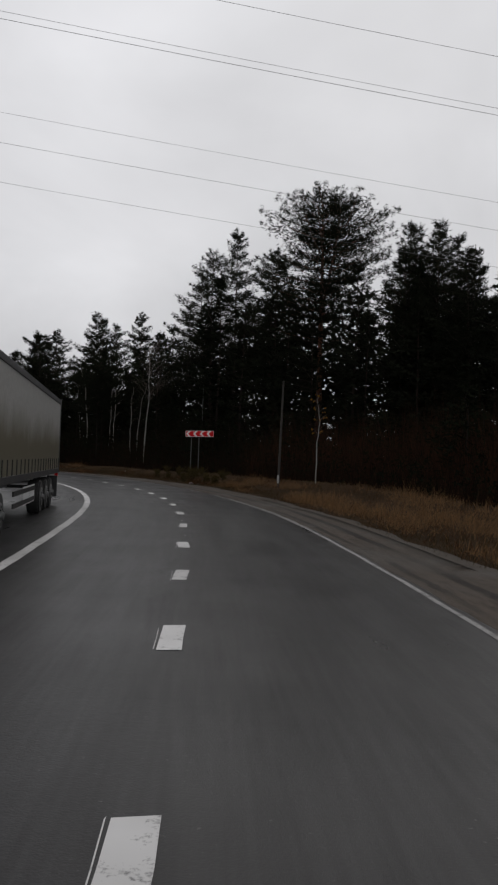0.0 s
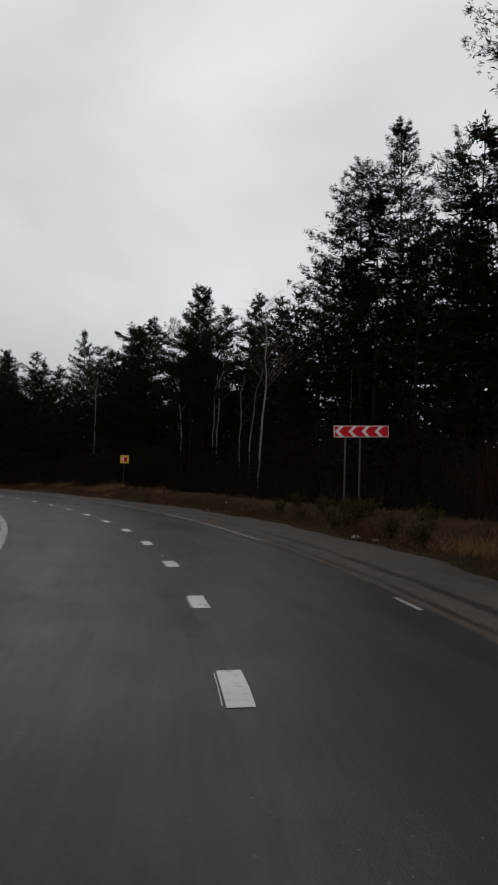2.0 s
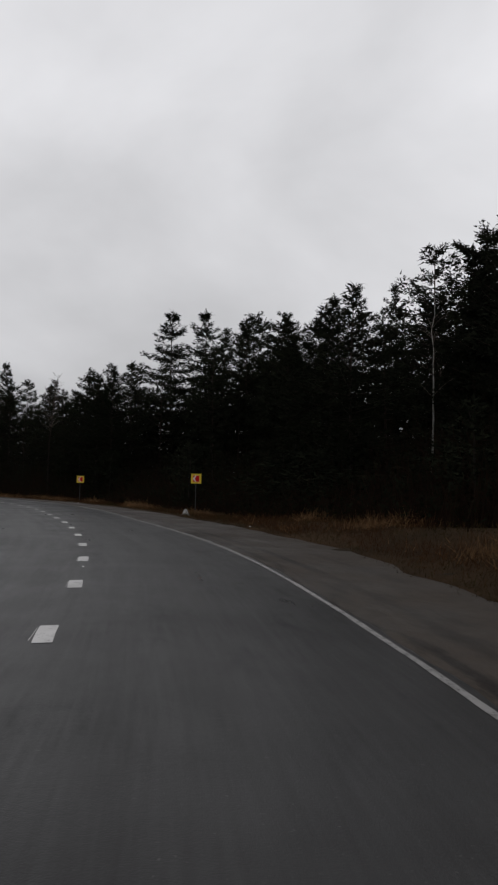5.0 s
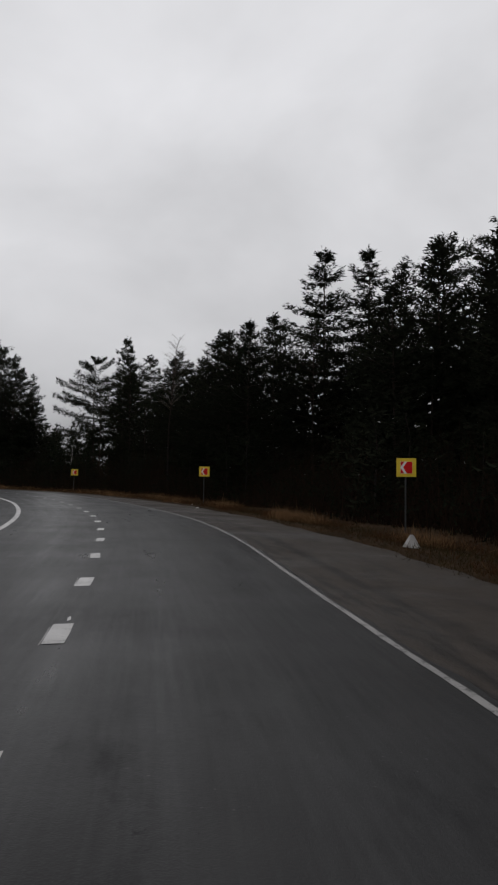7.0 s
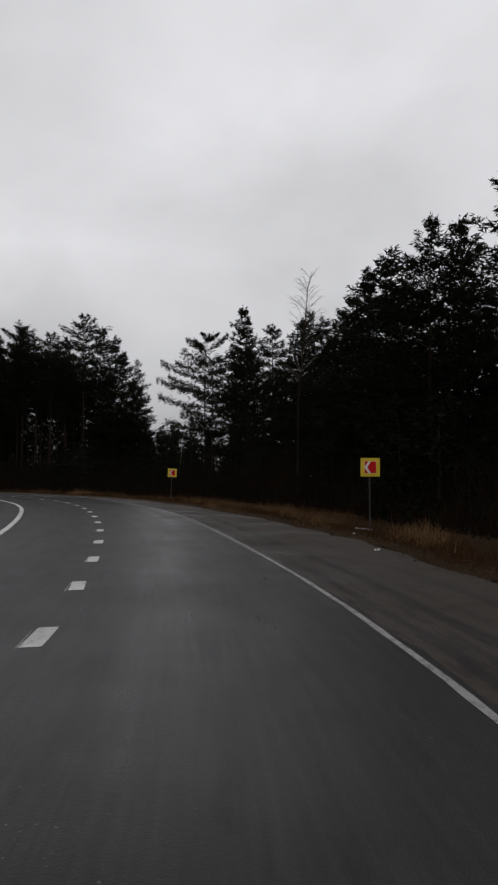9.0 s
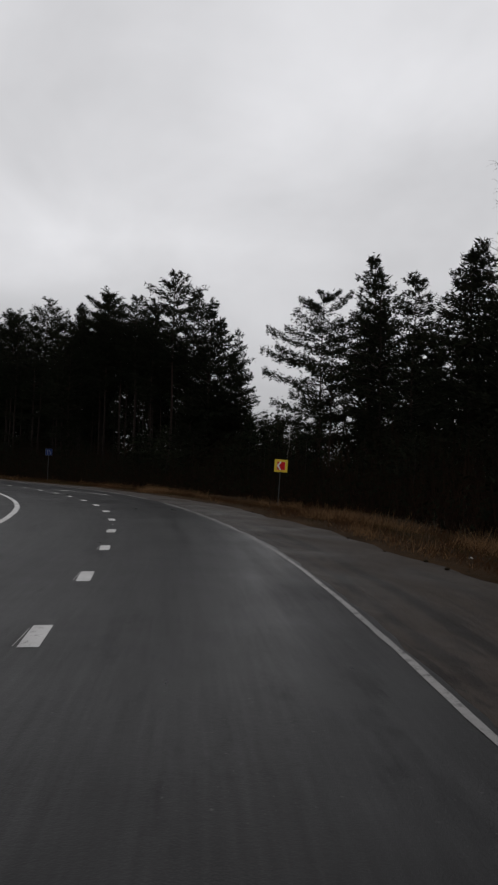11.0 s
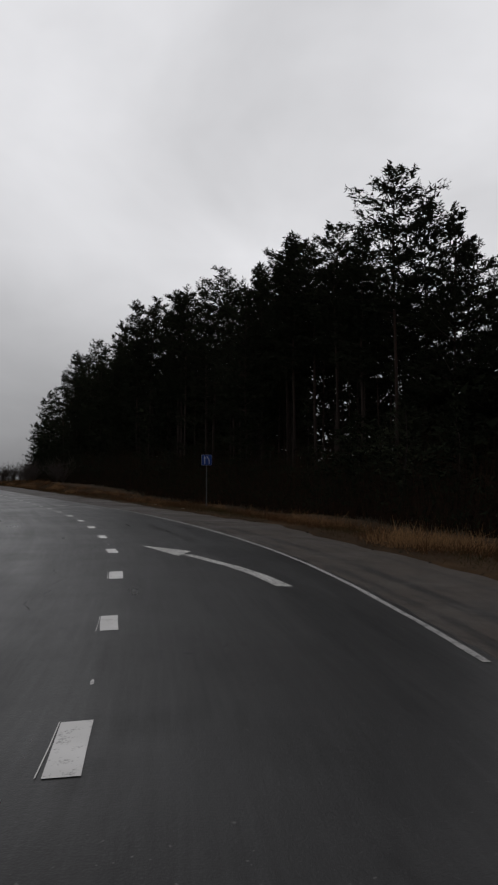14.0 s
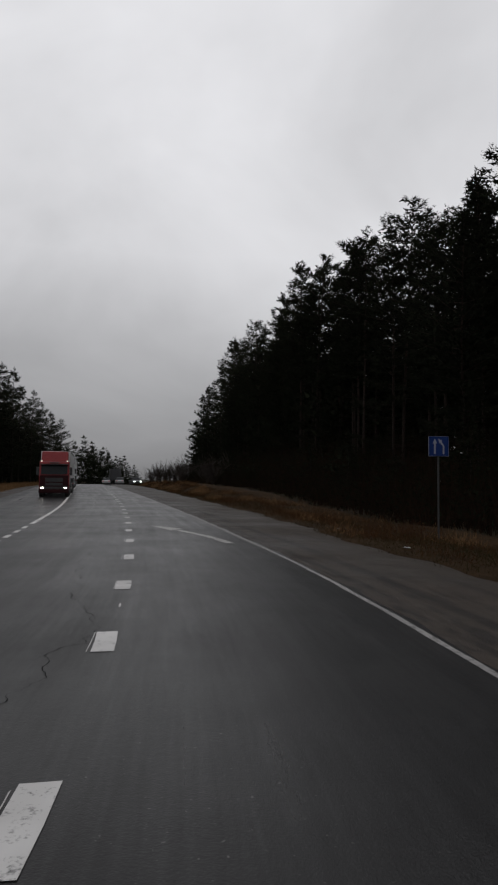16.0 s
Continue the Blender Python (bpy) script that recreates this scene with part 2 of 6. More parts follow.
def road_paint(name, light, dull, low, high, streaky=1.0):
    s = Shader(name, 0.6, spec=0.3)
    wear, fine, grime = s.noise(5.0, 5.0, 0.7, s.stretch((1.0, streaky, 1.0))), s.noise(45.0, 2.0, 0.6), s.noise(0.7, 3.0)
    worn = s.span(s.math("ADD", s.math("MULTIPLY", wear, 0.7), s.math("MULTIPLY", fine, 0.3)), low, high)
    white = s.mix(s.span(grime, 0.35, 0.65), light, dull)
    s.color(s.mix(s.math("MULTIPLY", worn, 0.85), white, (0.04, 0.04, 0.04)))
    s.bump(fine, 0.2, 0.004)
    return s.m


def pine_bark(name, low, upper):
    s = Shader(name, 0.9, spec=0.1)
    split_z = s.t.nodes.new("ShaderNodeSeparateXYZ")
    s.t.links.new(s.co.outputs["Object"], split_z.inputs[0])
    plates = s.cracks(5.0, s.stretch((1, 1, 0.25)))
    fine = s.noise(18.0, 4.0, 0.65)
    high = s.span(s.math("ADD", split_z.outputs[2], s.math("MULTIPLY", fine, 4.0)), 5.0, 14.0)
    base = s.mix(high, low, upper)
    base = s.mix(s.span(plates, 0.12, 0.02), base, (0.022, 0.016, 0.013))
    base = s.mix(s.math("MULTIPLY", s.any_object(), 0.3), base, (0.026, 0.022, 0.019))
    s.color(base)
    s.bump(s.math("ADD", plates, s.math("MULTIPLY", fine, 0.5)), 0.8, 0.05)
    return s.m


def birch_bark():
    s = Shader("birch_bark", 0.65, spec=0.3)
    rings = s.noise(2.2, 4.0, 0.6, s.stretch((1.5, 1.5, 3.0)))
    fine = s.noise(20.0, 3.0, 0.6, s.stretch((1, 1, 4.0)))
    base = s.mix(s.span(rings, 0.56, 0.62), (0.24, 0.23, 0.21), (0.035, 0.030, 0.027))
    s.color(s.mix(s.math("MULTIPLY", s.span(fine, 0.5, 0.7), 0.5), base, (0.15, 0.13, 0.11)))
    s.bump(fine, 0.3, 0.01)
    return s.m


def leaf_like(name, a, b, c, rough=0.6, thin=0.0):
    """Foliage, needles or grass: three colours spread over the single blades and the whole plants."""
    s = Shader(name, rough, spec=0.0)
    one, all_of = s.island(), s.any_object()
    base = s.mix(one, a, b)
    base = s.mix(s.math("MULTIPLY", all_of, 0.6), base, c)
    s.color(base)
    if thin:
        through_light = s.t.nodes.new("ShaderNodeBsdfTranslucent")
        s.put(base, through_light.inputs["Color"])
        both = s.t.nodes.new("ShaderNodeMixShader")
        both.inputs[0].default_value = thin
        s.t.links.new(s.b.outputs[0], both.inputs[1])
        s.t.links.new(through_light.outputs[0], both.inputs[2])
        s.t.links.new(both.outputs[0], s.t.nodes["Material Output"].inputs[0])
    return s.m


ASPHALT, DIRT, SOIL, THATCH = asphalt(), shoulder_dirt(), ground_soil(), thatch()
PAINT = road_paint("dash_paint", (0.58, 0.57, 0.56), (0.42, 0.41, 0.40), 0.54, 0.66)
LINE_PAINT = road_paint("line_paint", (0.27, 0.26, 0.25), (0.19, 0.185, 0.18), 0.50, 0.62)
ARROW_PAINT = road_paint("arrow_paint", (0.44, 0.43, 0.41), (0.30, 0.29, 0.28), 0.44, 0.62, 3.5)
BARK, BIRCH = pine_bark("pine_bark", (0.012, 0.010, 0.009), (0.026, 0.015, 0.011)), birch_bark()
RED_BARK = pine_bark("reddish_pine_bark", (0.045, 0.022, 0.015), (0.11, 0.042, 0.022))
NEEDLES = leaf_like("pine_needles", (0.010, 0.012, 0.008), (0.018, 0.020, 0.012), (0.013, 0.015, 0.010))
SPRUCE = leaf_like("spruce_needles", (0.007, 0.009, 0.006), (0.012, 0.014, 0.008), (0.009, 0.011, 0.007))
TWIGS = surface("dark_twigs", (0.055, 0.042, 0.035), (0.10, 0.072, 0.055), 0.85, coarse=3.0, fine=20.0)
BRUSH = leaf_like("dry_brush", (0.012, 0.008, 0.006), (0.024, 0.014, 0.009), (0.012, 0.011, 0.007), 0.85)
RED_BRUSH = leaf_like("reddish_shoots", (0.050, 0.022, 0.013), (0.026, 0.014, 0.009), (0.034, 0.018, 0.011), 0.85)
STRAW = leaf_like("dry_grass", (0.27, 0.165, 0.082), (0.095, 0.052, 0.025), (0.14, 0.080, 0.038), 0.75, 0.40)
BROWN_GRASS = leaf_like("brown_grass", (0.080, 0.038, 0.018), (0.030, 0.015, 0.008), (0.050, 0.025, 0.012), 0.8, 0.35)
WEED = leaf_like("weed_leaves", (0.034, 0.032, 0.012), (0.066, 0.050, 0.018), (0.040, 0.028, 0.012), 0.7)
GREEN_GRASS = leaf_like("green_grass", (0.022, 0.022, 0.009), (0.050, 0.034, 0.016), (0.030, 0.024, 0.011), 0.7)
YELLOW_LEAF = leaf_like("yellow_leaves", (0.26, 0.13, 0.022), (0.18, 0.08, 0.016), (0.22, 0.10, 0.02), 0.6)
GALVANISED = surface("galvanised_steel", (0.055, 0.057, 0.058), (0.10, 0.10, 0.10), 0.6, 0.4, 4.0, 60.0)
DARK_STEEL = surface("dull_dark_steel", (0.020, 0.021, 0.022), (0.040, 0.040, 0.041), 0.7, 0.1, 4.0, 60.0)
BUSH_TWIG = surface("dark_bush_twigs", (0.016, 0.011, 0.009), (0.034, 0.023, 0.017), 0.9, coarse=3.0, fine=20.0)
CRACK = surface("crack_filling", (0.004, 0.004, 0.004), (0.009, 0.009, 0.009), 0.95, 0.0, 6.0, 40.0, 0.0, 0.05)
SIGN_YELLOW = surface("sign_yellow", (0.72, 0.52, 0.03, 0.15), (0.80, 0.60, 0.05), 0.4, 0.0, 3.0, 40.0, 0.03)
SIGN_RED = surface("sign_red", (0.56, 0.010, 0.014), (0.64, 0.014, 0.018), 0.55, 0.0, 3.0, 40.0, 0.03, 0.15)
SIGN_WHITE = surface("sign_white", (0.70, 0.68, 0.68), (0.80, 0.79, 0.78), 0.4, 0.0, 3.0, 40.0, 0.03, 0.15)
# sign white with the shade on the backlit lane sign put into its colour
SIGN_SHADED_WHITE = surface("shaded_sign_white", (0.16, 0.17, 0.21), (0.22, 0.23, 0.27), 0.5, 0.0, 3.0, 40.0, 0.03)
SIGN_BLUE = surface("sign_blue", (0.006, 0.020, 0.095), (0.008, 0.026, 0.12), 0.4, 0.0, 3.0, 40.0, 0.03, 0.15)
CONCRETE = surface("concrete", (0.26, 0.25, 0.24), (0.42, 0.41, 0.39), 0.9, 0.0, 4.0, 40.0, 0.3)
POLE_WOOD = surface("weathered_pole_wood", (0.024, 0.020, 0.017), (0.045, 0.038, 0.032), 0.9, 0.0, 2.0, 25.0, 0.4)
WHITEWASH = surface("whitewash", (0.24, 0.24, 0.23), (0.36, 0.36, 0.35), 0.85, 0.0, 5.0, 40.0, 0.2)
CABLE = surface("aluminium_cable", (0.10, 0.10, 0.105), (0.14, 0.14, 0.145), 0.6, 0.1, 1.0, 10.0, 0.0, 0.2)
BAG = surface("plastic_bag", (0.13, 0.10, 0.10), (0.24, 0.19, 0.19), 0.45, 0.0, 5.0, 40.0, 0.2)
LITTER = surface("pale_litter", (0.55, 0.55, 0.53), (0.72, 0.72, 0.70), 0.6, 0.0, 5.0, 40.0, 0.1)
RUBBER = surface("tyre_rubber", (0.018, 0.018, 0.018), (0.032, 0.031, 0.030), 0.85, 0.0, 4.0, 50.0, 0.2)
STEEL_RIM = surface("wheel_steel", (0.07, 0.07, 0.07), (0.15, 0.15, 0.145), 0.55, 0.4, 5.0, 40.0, 0.05)
CHASSIS = surface("chassis_black", (0.016, 0.016, 0.017), (0.035, 0.033, 0.031), 0.6, 0.0, 3.0, 30.0, 0.1)
PLASTIC = surface("black_plastic", (0.02, 0.02, 0.022), (0.035, 0.035, 0.036), 0.5, 0.0, 3.0, 50.0, 0.05)


def dirty_tarp():
    s = Shader("grey_tarpaulin", 0.4, spec=0.4)
    height = s.t.nodes.new("ShaderNodeSeparateXYZ")
    s.t.links.new(s.co.outputs["Object"], height.inputs[0])
    cloudy, fine, runs = s.noise(0.5, 4.0), s.noise(9.0, 3.0), s.noise(3.0, 4.0, 0.6, s.stretch((1, 1, 0.12)))
    spray = s.span(s.math("ADD", height.outputs[2], s.math("ADD", s.math("MULTIPLY", cloudy, 1.6), s.math("MULTIPLY", runs, 0.5))), 3.9, 3.1)
    base = s.mix(s.span(fine, 0.35, 0.65), (0.34, 0.335, 0.32), (0.40, 0.395, 0.375))
    s.color(s.mix(s.math("MULTIPLY", spray, 0.9), base, (0.115, 0.100, 0.062)))
    s.bump(s.math("ADD", fine, s.math("MULTIPLY", cloudy, 3.0)), 0.12, 0.02)
    return s.m


GREY_TARP = dirty_tarp()
BLUE_TARP = surface("blue_tarpaulin", (0.014, 0.024, 0.11), (0.020, 0.034, 0.15), 0.4, 0.0, 0.6, 9.0, 0.1)
PALE_TARP = surface("pale_tarpaulin", (0.42, 0.42, 0.43), (0.52, 0.52, 0.53), 0.45, 0.0, 0.6, 9.0, 0.1)
DARK_TARP = surface("dark_tarpaulin", (0.03, 0.03, 0.034), (0.05, 0.05, 0.054), 0.5, 0.0, 0.6, 9.0, 0.1)
WHITE_PAINT = surface("white_cab_paint", (0.60, 0.60, 0.60), (0.68, 0.68, 0.68), 0.35, 0.0, 0.7, 5.0, 0.0)
RED_PAINT = surface("red_cab_paint", (0.13, 0.008, 0.010), (0.17, 0.011, 0.013), 0.35, 0.0, 0.8, 14.0, 0.02, 0.25)
MAROON = surface("dark_maroon_panel", (0.016, 0.004, 0.005), (0.028, 0.006, 0.007), 0.5, 0.0, 0.8, 14.0, 0.02, 0.12)
SILVER_PAINT = surface("silver_car_paint", (0.34, 0.34, 0.35), (0.44, 0.44, 0.45), 0.3, 0.3, 0.8, 14.0, 0.02)
DARK_PAINT = surface("dark_car_paint", (0.03, 0.032, 0.036), (0.05, 0.05, 0.055), 0.3, 0.0, 0.8, 14.0, 0.02)
GLASS = surface("dark_window_glass", (0.010, 0.012, 0.014), (0.016, 0.018, 0.020), 0.08, 0.0, 1.0, 10.0, 0.0, 0.12)


def lamp_material(name, color, strength):
    s = Shader(name, 0.2)
    s.color(color)
    s.b.inputs["Emission Color"].default_value = (*color, 1)
    s.b.inputs["Emission Strength"].default_value = strength
    return s.m


HEADLIGHT = lamp_material("lit_headlight", (1.0, 0.96, 0.88), 5.0)
BEAM = lamp_material("lit_main_beam", (1.0, 0.95, 0.85), 16.0)
MARKER = lamp_material("lit_marker_lamp", (1.0, 0.93, 0.8), 1.2)

# ---------------------------------------------------------------- small builders


def part(name, bm, material, parent, label=""):
    """Links a bmesh, or vertices and faces, as one mesh object under a thing or a part."""
    mesh = bpy.data.meshes.new(name)
    if isinstance(bm, tuple):
        fill(mesh, *bm)
    else:
        bm.to_mesh(mesh)
        bm.free()
    mesh.materials.append(material)
    ob = new(name, mesh)
    ob.parent = parent
    return tagged(ob, label)


def fill(mesh, verts, faces):
    verts, faces = np.asarray(verts, np.float32).reshape(-1, 3), np.asarray(faces, np.int32)
    n = faces.shape[1]
    mesh.vertices.add(len(verts))
    mesh.vertices.foreach_set("co", verts.ravel())
    mesh.loops.add(faces.size)
    mesh.loops.foreach_set("vertex_index", faces.ravel())
    mesh.polygons.add(len(faces))
    mesh.polygons.foreach_set("loop_start", np.arange(0, faces.size, n, dtype=np.int32))
    mesh.polygons.foreach_set("loop_total", np.full(len(faces), n, np.int32))
    mesh.update(calc_edges=True)


def thing(name, label, category, group="", kind=""):
    return tagged(new(name), label, category, group, kind)


def add_box(bm, x0, x1, y0, y1, z0, z1, bevel=0.0, segments=2):
    made = bmesh.ops.create_cube(bm, size=1.0)["verts"]
    bmesh.ops.scale(bm, vec=(x1 - x0, y1 - y0, z1 - z0), verts=made)
    bmesh.ops.translate(bm, vec=((x0 + x1) / 2, (y0 + y1) / 2, (z0 + z1) / 2), verts=made)
    if bevel:
        edges = list({e for v in made for e in v.link_edges})
        bmesh.ops.bevel(bm, geom=edges, offset=bevel, segments=segments, affect="EDGES", profile=0.6)
    return bm


def box(*a, **k):
    return add_box(bmesh.new(), *a, **k)


def add_rod(bm, p, q, r0, r1=None, sides=10):
    """A closed tapered rod from p to q."""
    p, q = Vector(p), Vector(q)
    turn = (q - p).to_track_quat("Z", "Y").to_matrix().to_4x4()
    bmesh.ops.create_cone(bm, cap_ends=True, segments=sides, radius1=r0, radius2=r0 if r1 is None else r1,
                          depth=(q - p).length, matrix=Matrix.Translation((p + q) / 2) @ turn)
    return bm


def rod(*a, **k):
    return add_rod(bmesh.new(), *a, **k)


def plate(outline, depth, at=0.0, plane="xz"):
    """A flat outline made into a plate of that depth; its face looks to -y for plane xz."""
    bm = bmesh.new()
    if plane == "xz":
        low = [bm.verts.new((x, at, z)) for x, z in outline]
        high = [bm.verts.new((x, at + depth, z)) for x, z in outline]
    elif plane == "yz":
        low = [bm.verts.new((at, y, z)) for y, z in outline]
        high = [bm.verts.new((at + depth, y, z)) for y, z in outline]
    else:
        low = [bm.verts.new((x, y, at)) for x, y in outline]
        high = [bm.verts.new((x, y, at + depth)) for x, y in outline]
    bm.faces.new(low)
    bm.faces.new(high[::-1])
    n = len(outline)
    for i in range(n):
        bm.faces.new((low[i], low[(i + 1) % n], high[(i + 1) % n], high[i]))
    bmesh.ops.recalc_face_normals(bm, faces=bm.faces)
    return bm


# ---------------------------------------------------------------- the road's line
LANE_LINE = np.array([
    (38.0, -150.0), (26.5, -80.0), (19.5, -35.0), (15.5, -10.0), (13.68, 4.14), (12.54, 11.74), (11.06, 19.91), (8.97, 27.81), (6.07, 35.31), (2.21, 42.79),
    (-4.72, 53.04), (-12.94, 62.59), (-19.03, 68.54), (-25.49, 74.19), (-45.17, 87.38), (-55.61, 93.07), (-65.99, 97.52), (-81.52, 102.59), (-93.37, 105.34),
    (-101.85, 106.31), (-110.18, 106.30), (-118.94, 105.59), (-127.54, 104.14), (-135.52, 102.26), (-143.76, 99.93), (-161.9, 94.3),
    (-209.1, 77.7), (-256.3, 61.1), (-310.0, 42.8), (-400.0, 14.5), (-500.0, -10.0), (-640.0, -36.0)])
# the count of the painted dash that lies at each of the bend's places
DASH_COUNT = (0, 2, 4, 6, 8, 10, 13, 16, 18, 20, 26, 29, 32, 36, 39, 41, 43, 45, 47, 49, 51)


def spline(u, y, q):
    """Natural cubic spline through (u, y) at q."""
    n, h = len(u), np.diff(u)
    a, b = np.eye(n), np.zeros(n)
    for i in range(1, n - 1):
        a[i, i - 1 : i + 2] = h[i - 1], 2 * (h[i - 1] + h[i]), h[i]
        b[i] = 3 * ((y[i + 1] - y[i]) / h[i] - (y[i] - y[i - 1]) / h[i - 1])
    c = np.linalg.solve(a, b)
    k = np.clip(np.searchsorted(u, q) - 1, 0, n - 2)
    d = q - u[k]
    slope = (y[k + 1] - y[k]) / h[k] - h[k] * (2 * c[k] + c[k + 1]) / 3
    return y[k] + slope * d + c[k] * d**2 + (c[k + 1] - c[k]) / (3 * h[k]) * d**3


_u = np.r_[0, np.cumsum(np.hypot(*np.diff(LANE_LINE, axis=0).T))]
_q = np.linspace(0, _u[-1], 6000)
_lx, _ly = spline(_u, LANE_LINE[:, 0], _q), spline(_u, LANE_LINE[:, 1], _q)
_ls = np.r_[0, np.cumsum(np.hypot(np.diff(_lx), np.diff(_ly)))]
_ls -= _ls[np.hypot(_lx - 13.68, _ly - 4.14).argmin()]
_tx, _ty = np.gradient(_lx, _ls), np.gradient(_ly, _ls)
_len = np.hypot(_tx, _ty)
_tx, _ty = _tx / _len, _ty / _len
S_FIRST, S_LAST = _ls[0] + 1, _ls[-1] - 1


def heading(s):
    """Turn of the road's direction about z, in degrees from +y."""
    return math.degrees(math.atan2(-np.interp(s, _ls, _tx), np.interp(s, _ls, _ty)))


def plan(s, o):
    """Place in the plan: s metres along the lane line, o metres to its right."""
    return (np.interp(s, _ls, _lx) + o * np.interp(s, _ls, _ty), np.interp(s, _ls, _ly) - o * np.interp(s, _ls, _tx))


def station(x, y):
    """The nearest s and the offset o of places, in chunks."""
    x, y = np.atleast_1d(x).astype(float), np.atleast_1d(y).astype(float)
    cs, cx, cy, ctx, cty = (v[::6] for v in (_ls, _lx, _ly, _tx, _ty))
    s, o = np.empty(len(x)), np.empty(len(x))
    for i in range(0, len(x), 4000):
        dx, dy = x[i : i + 4000, None] - cx, y[i : i + 4000, None] - cy
        k = (dx * dx + dy * dy).argmin(1)
        r = np.arange(len(k))
        dx, dy = dx[r, k], dy[r, k]
        s[i : i + 4000] = cs[k] + dx * ctx[k] + dy * cty[k]
        o[i : i + 4000] = dx * cty[k] - dy * ctx[k]
        o[i : i + 4000] = np.sign(o[i : i + 4000]) * np.hypot(dx, dy) * (np.abs(o[i : i + 4000]) > 0)
    return s, o


def ramp(v, a, b):
    k = np.clip((np.asarray(v, float) - a) / (b - a), 0, 1)
    return k * k * (3 - 2 * k)


def crown_z(s):
    """The road's height: level round the bend, a low crest on the straight, then downhill."""
    return 0.55 * ramp(s, 225, 305) - 9.0 * ramp(s, 330, 620)


def shoulder_edge(s):
    """Where the dirt shoulder ends and the verge begins."""
    s = np.asarray(s, float)
    wide = np.interp(s, (-50, 0, 14, 27, 33, 50, 60, 77, 86, 125, 137, 161, 172, 183, 194, 206, 225, 320),
                     (6.0, 6.1, 5.4, 5.5, 6.1, 7.3, 7.6, 7.2, 7.7, 7.3, 7.5, 6.5, 6.9, 6.8, 7.3, 6.7, 7.2, 6.5))
    return wide + 0.14 * np.sin(s * 0.53) + 0.10 * np.sin(s * 1.7)


def ground_z(s, o):
    """The ground's height off the road."""
    s, o = np.asarray(s, float), np.asarray(o, float)
    verge = 0.55 * (1 - ramp(s, 82, 108)) * ramp(s, 5, 30) - 0.38 * ramp(s, 90, 112) + 0.95 * ramp(s, 226, 262)
    side = np.where(o > 0, -0.10 + (verge + 0.10) * ramp(o, 7.6, 11.0), -0.12 - 0.3 * ramp(-o, 11, 16))
    lumps = 0.10 * np.sin(s * 0.37 + o * 0.21) * ramp(o, 9, 14) + 0.25 * np.sin(s * 0.11 + 1.7) * ramp(o, 14, 24)
    return crown_z(s) + side + lumps


def stand(s, o):
    x, y = plan(s, o)
    return float(x), float(y), float(ground_z(s, o))


# ---------------------------------------------------------------- ground, road, markings
def build_ground():
    step = 4.5
    gx, gy = np.arange(-660, 161, step), np.arange(-190, 281, step)
    X, Y = np.meshgrid(gx, gy, indexing="ij")
    s, o = station(X.ravel(), Y.ravel())
    z = ground_z(np.clip(s, S_FIRST, S_LAST), o)
    z = z - 0.30 * np.where(o > 0, 1 - ramp(o, 12.0, 15.0), 1 - ramp(-o, 11.5, 14.0))
    far = np.maximum.reduce([np.abs(X.ravel() + 250) - 370, np.abs(Y.ravel() - 45) - 195, 0 * z])
    z = z * (1 - ramp(far, 0, 45)) - 2.5 * ramp(far, 0, 45)
    nx, ny = X.shape
    verts = np.stack([X.ravel(), Y.ravel(), z], 1)
    i = np.arange(nx * ny).reshape(nx, ny)
    faces = np.stack([i[:-1, :-1], i[1:, :-1], i[1:, 1:], i[:-1, 1:]], -1).reshape(-1, 4)
    # outer ring to the horizon
    edge = np.r_[i[:, 0], i[-1, 1:], i[-2::-1, -1], i[0, -2:0:-1]]
    ring = verts[edge].copy()
    mid = np.array([-250.0, 45.0])
    away = ring[:, :2] - mid
    ring[:, :2] = mid + away / np.linalg.norm(away, axis=1)[:, None] * 3200
    ring[:, 2] = -2.5
    n0 = len(verts)
    k = np.arange(len(edge))
    nxt = (k + 1) % len(edge)
    skirt = np.stack([edge[k], n0 + k, n0 + nxt, edge[nxt]], 1)
    ob = part("ground", (np.r_[verts, ring], np.r_[faces, skirt]), SOIL, None)
    tagged(ob, "brown forest soil with moss and dead grass", "ground", kind="structure")
    for p in ob.data.polygons:
        p.use_smooth = True
    return ob


def strip(name, s_values, o_rows, lift, material, parent, uv_zero=None):
    """A ribbon along the road; o_rows holds functions or numbers of the offset, from left to right."""
    s = np.asarray(s_values, float)
    cols = [np.broadcast_to(o(s) if callable(o) else o, s.shape) for o in o_rows]
    verts, uv = [], []
    for o in cols:
        x, y = plan(s, o)
        z = crown_z(s) + (lift(s, o) if callable(lift) else lift)
        verts.append(np.stack([x, y, np.broadcast_to(z, s.shape)], 1))
        uv.append(np.stack([s, o - uv_zero(s) if uv_zero else o], 1))
    n, m = len(s), len(cols)
    i = np.arange(n * m).reshape(m, n)
    faces = np.stack([i[:-1, :-1], i[1:, :-1], i[1:, 1:], i[:-1, 1:]], -1).reshape(-1, 4)
    ob = part(name, (np.concatenate(verts), faces), material, parent)
    flat_uv = np.concatenate(uv).astype(np.float32)
    layer = ob.data.uv_layers.new(name="UVMap")
    loops = np.empty(len(ob.data.loops), np.int32)
    ob.data.loops.foreach_get("vertex_index", loops)
    layer.data.foreach_set("uv", flat_uv[loops].ravel())
    return ob


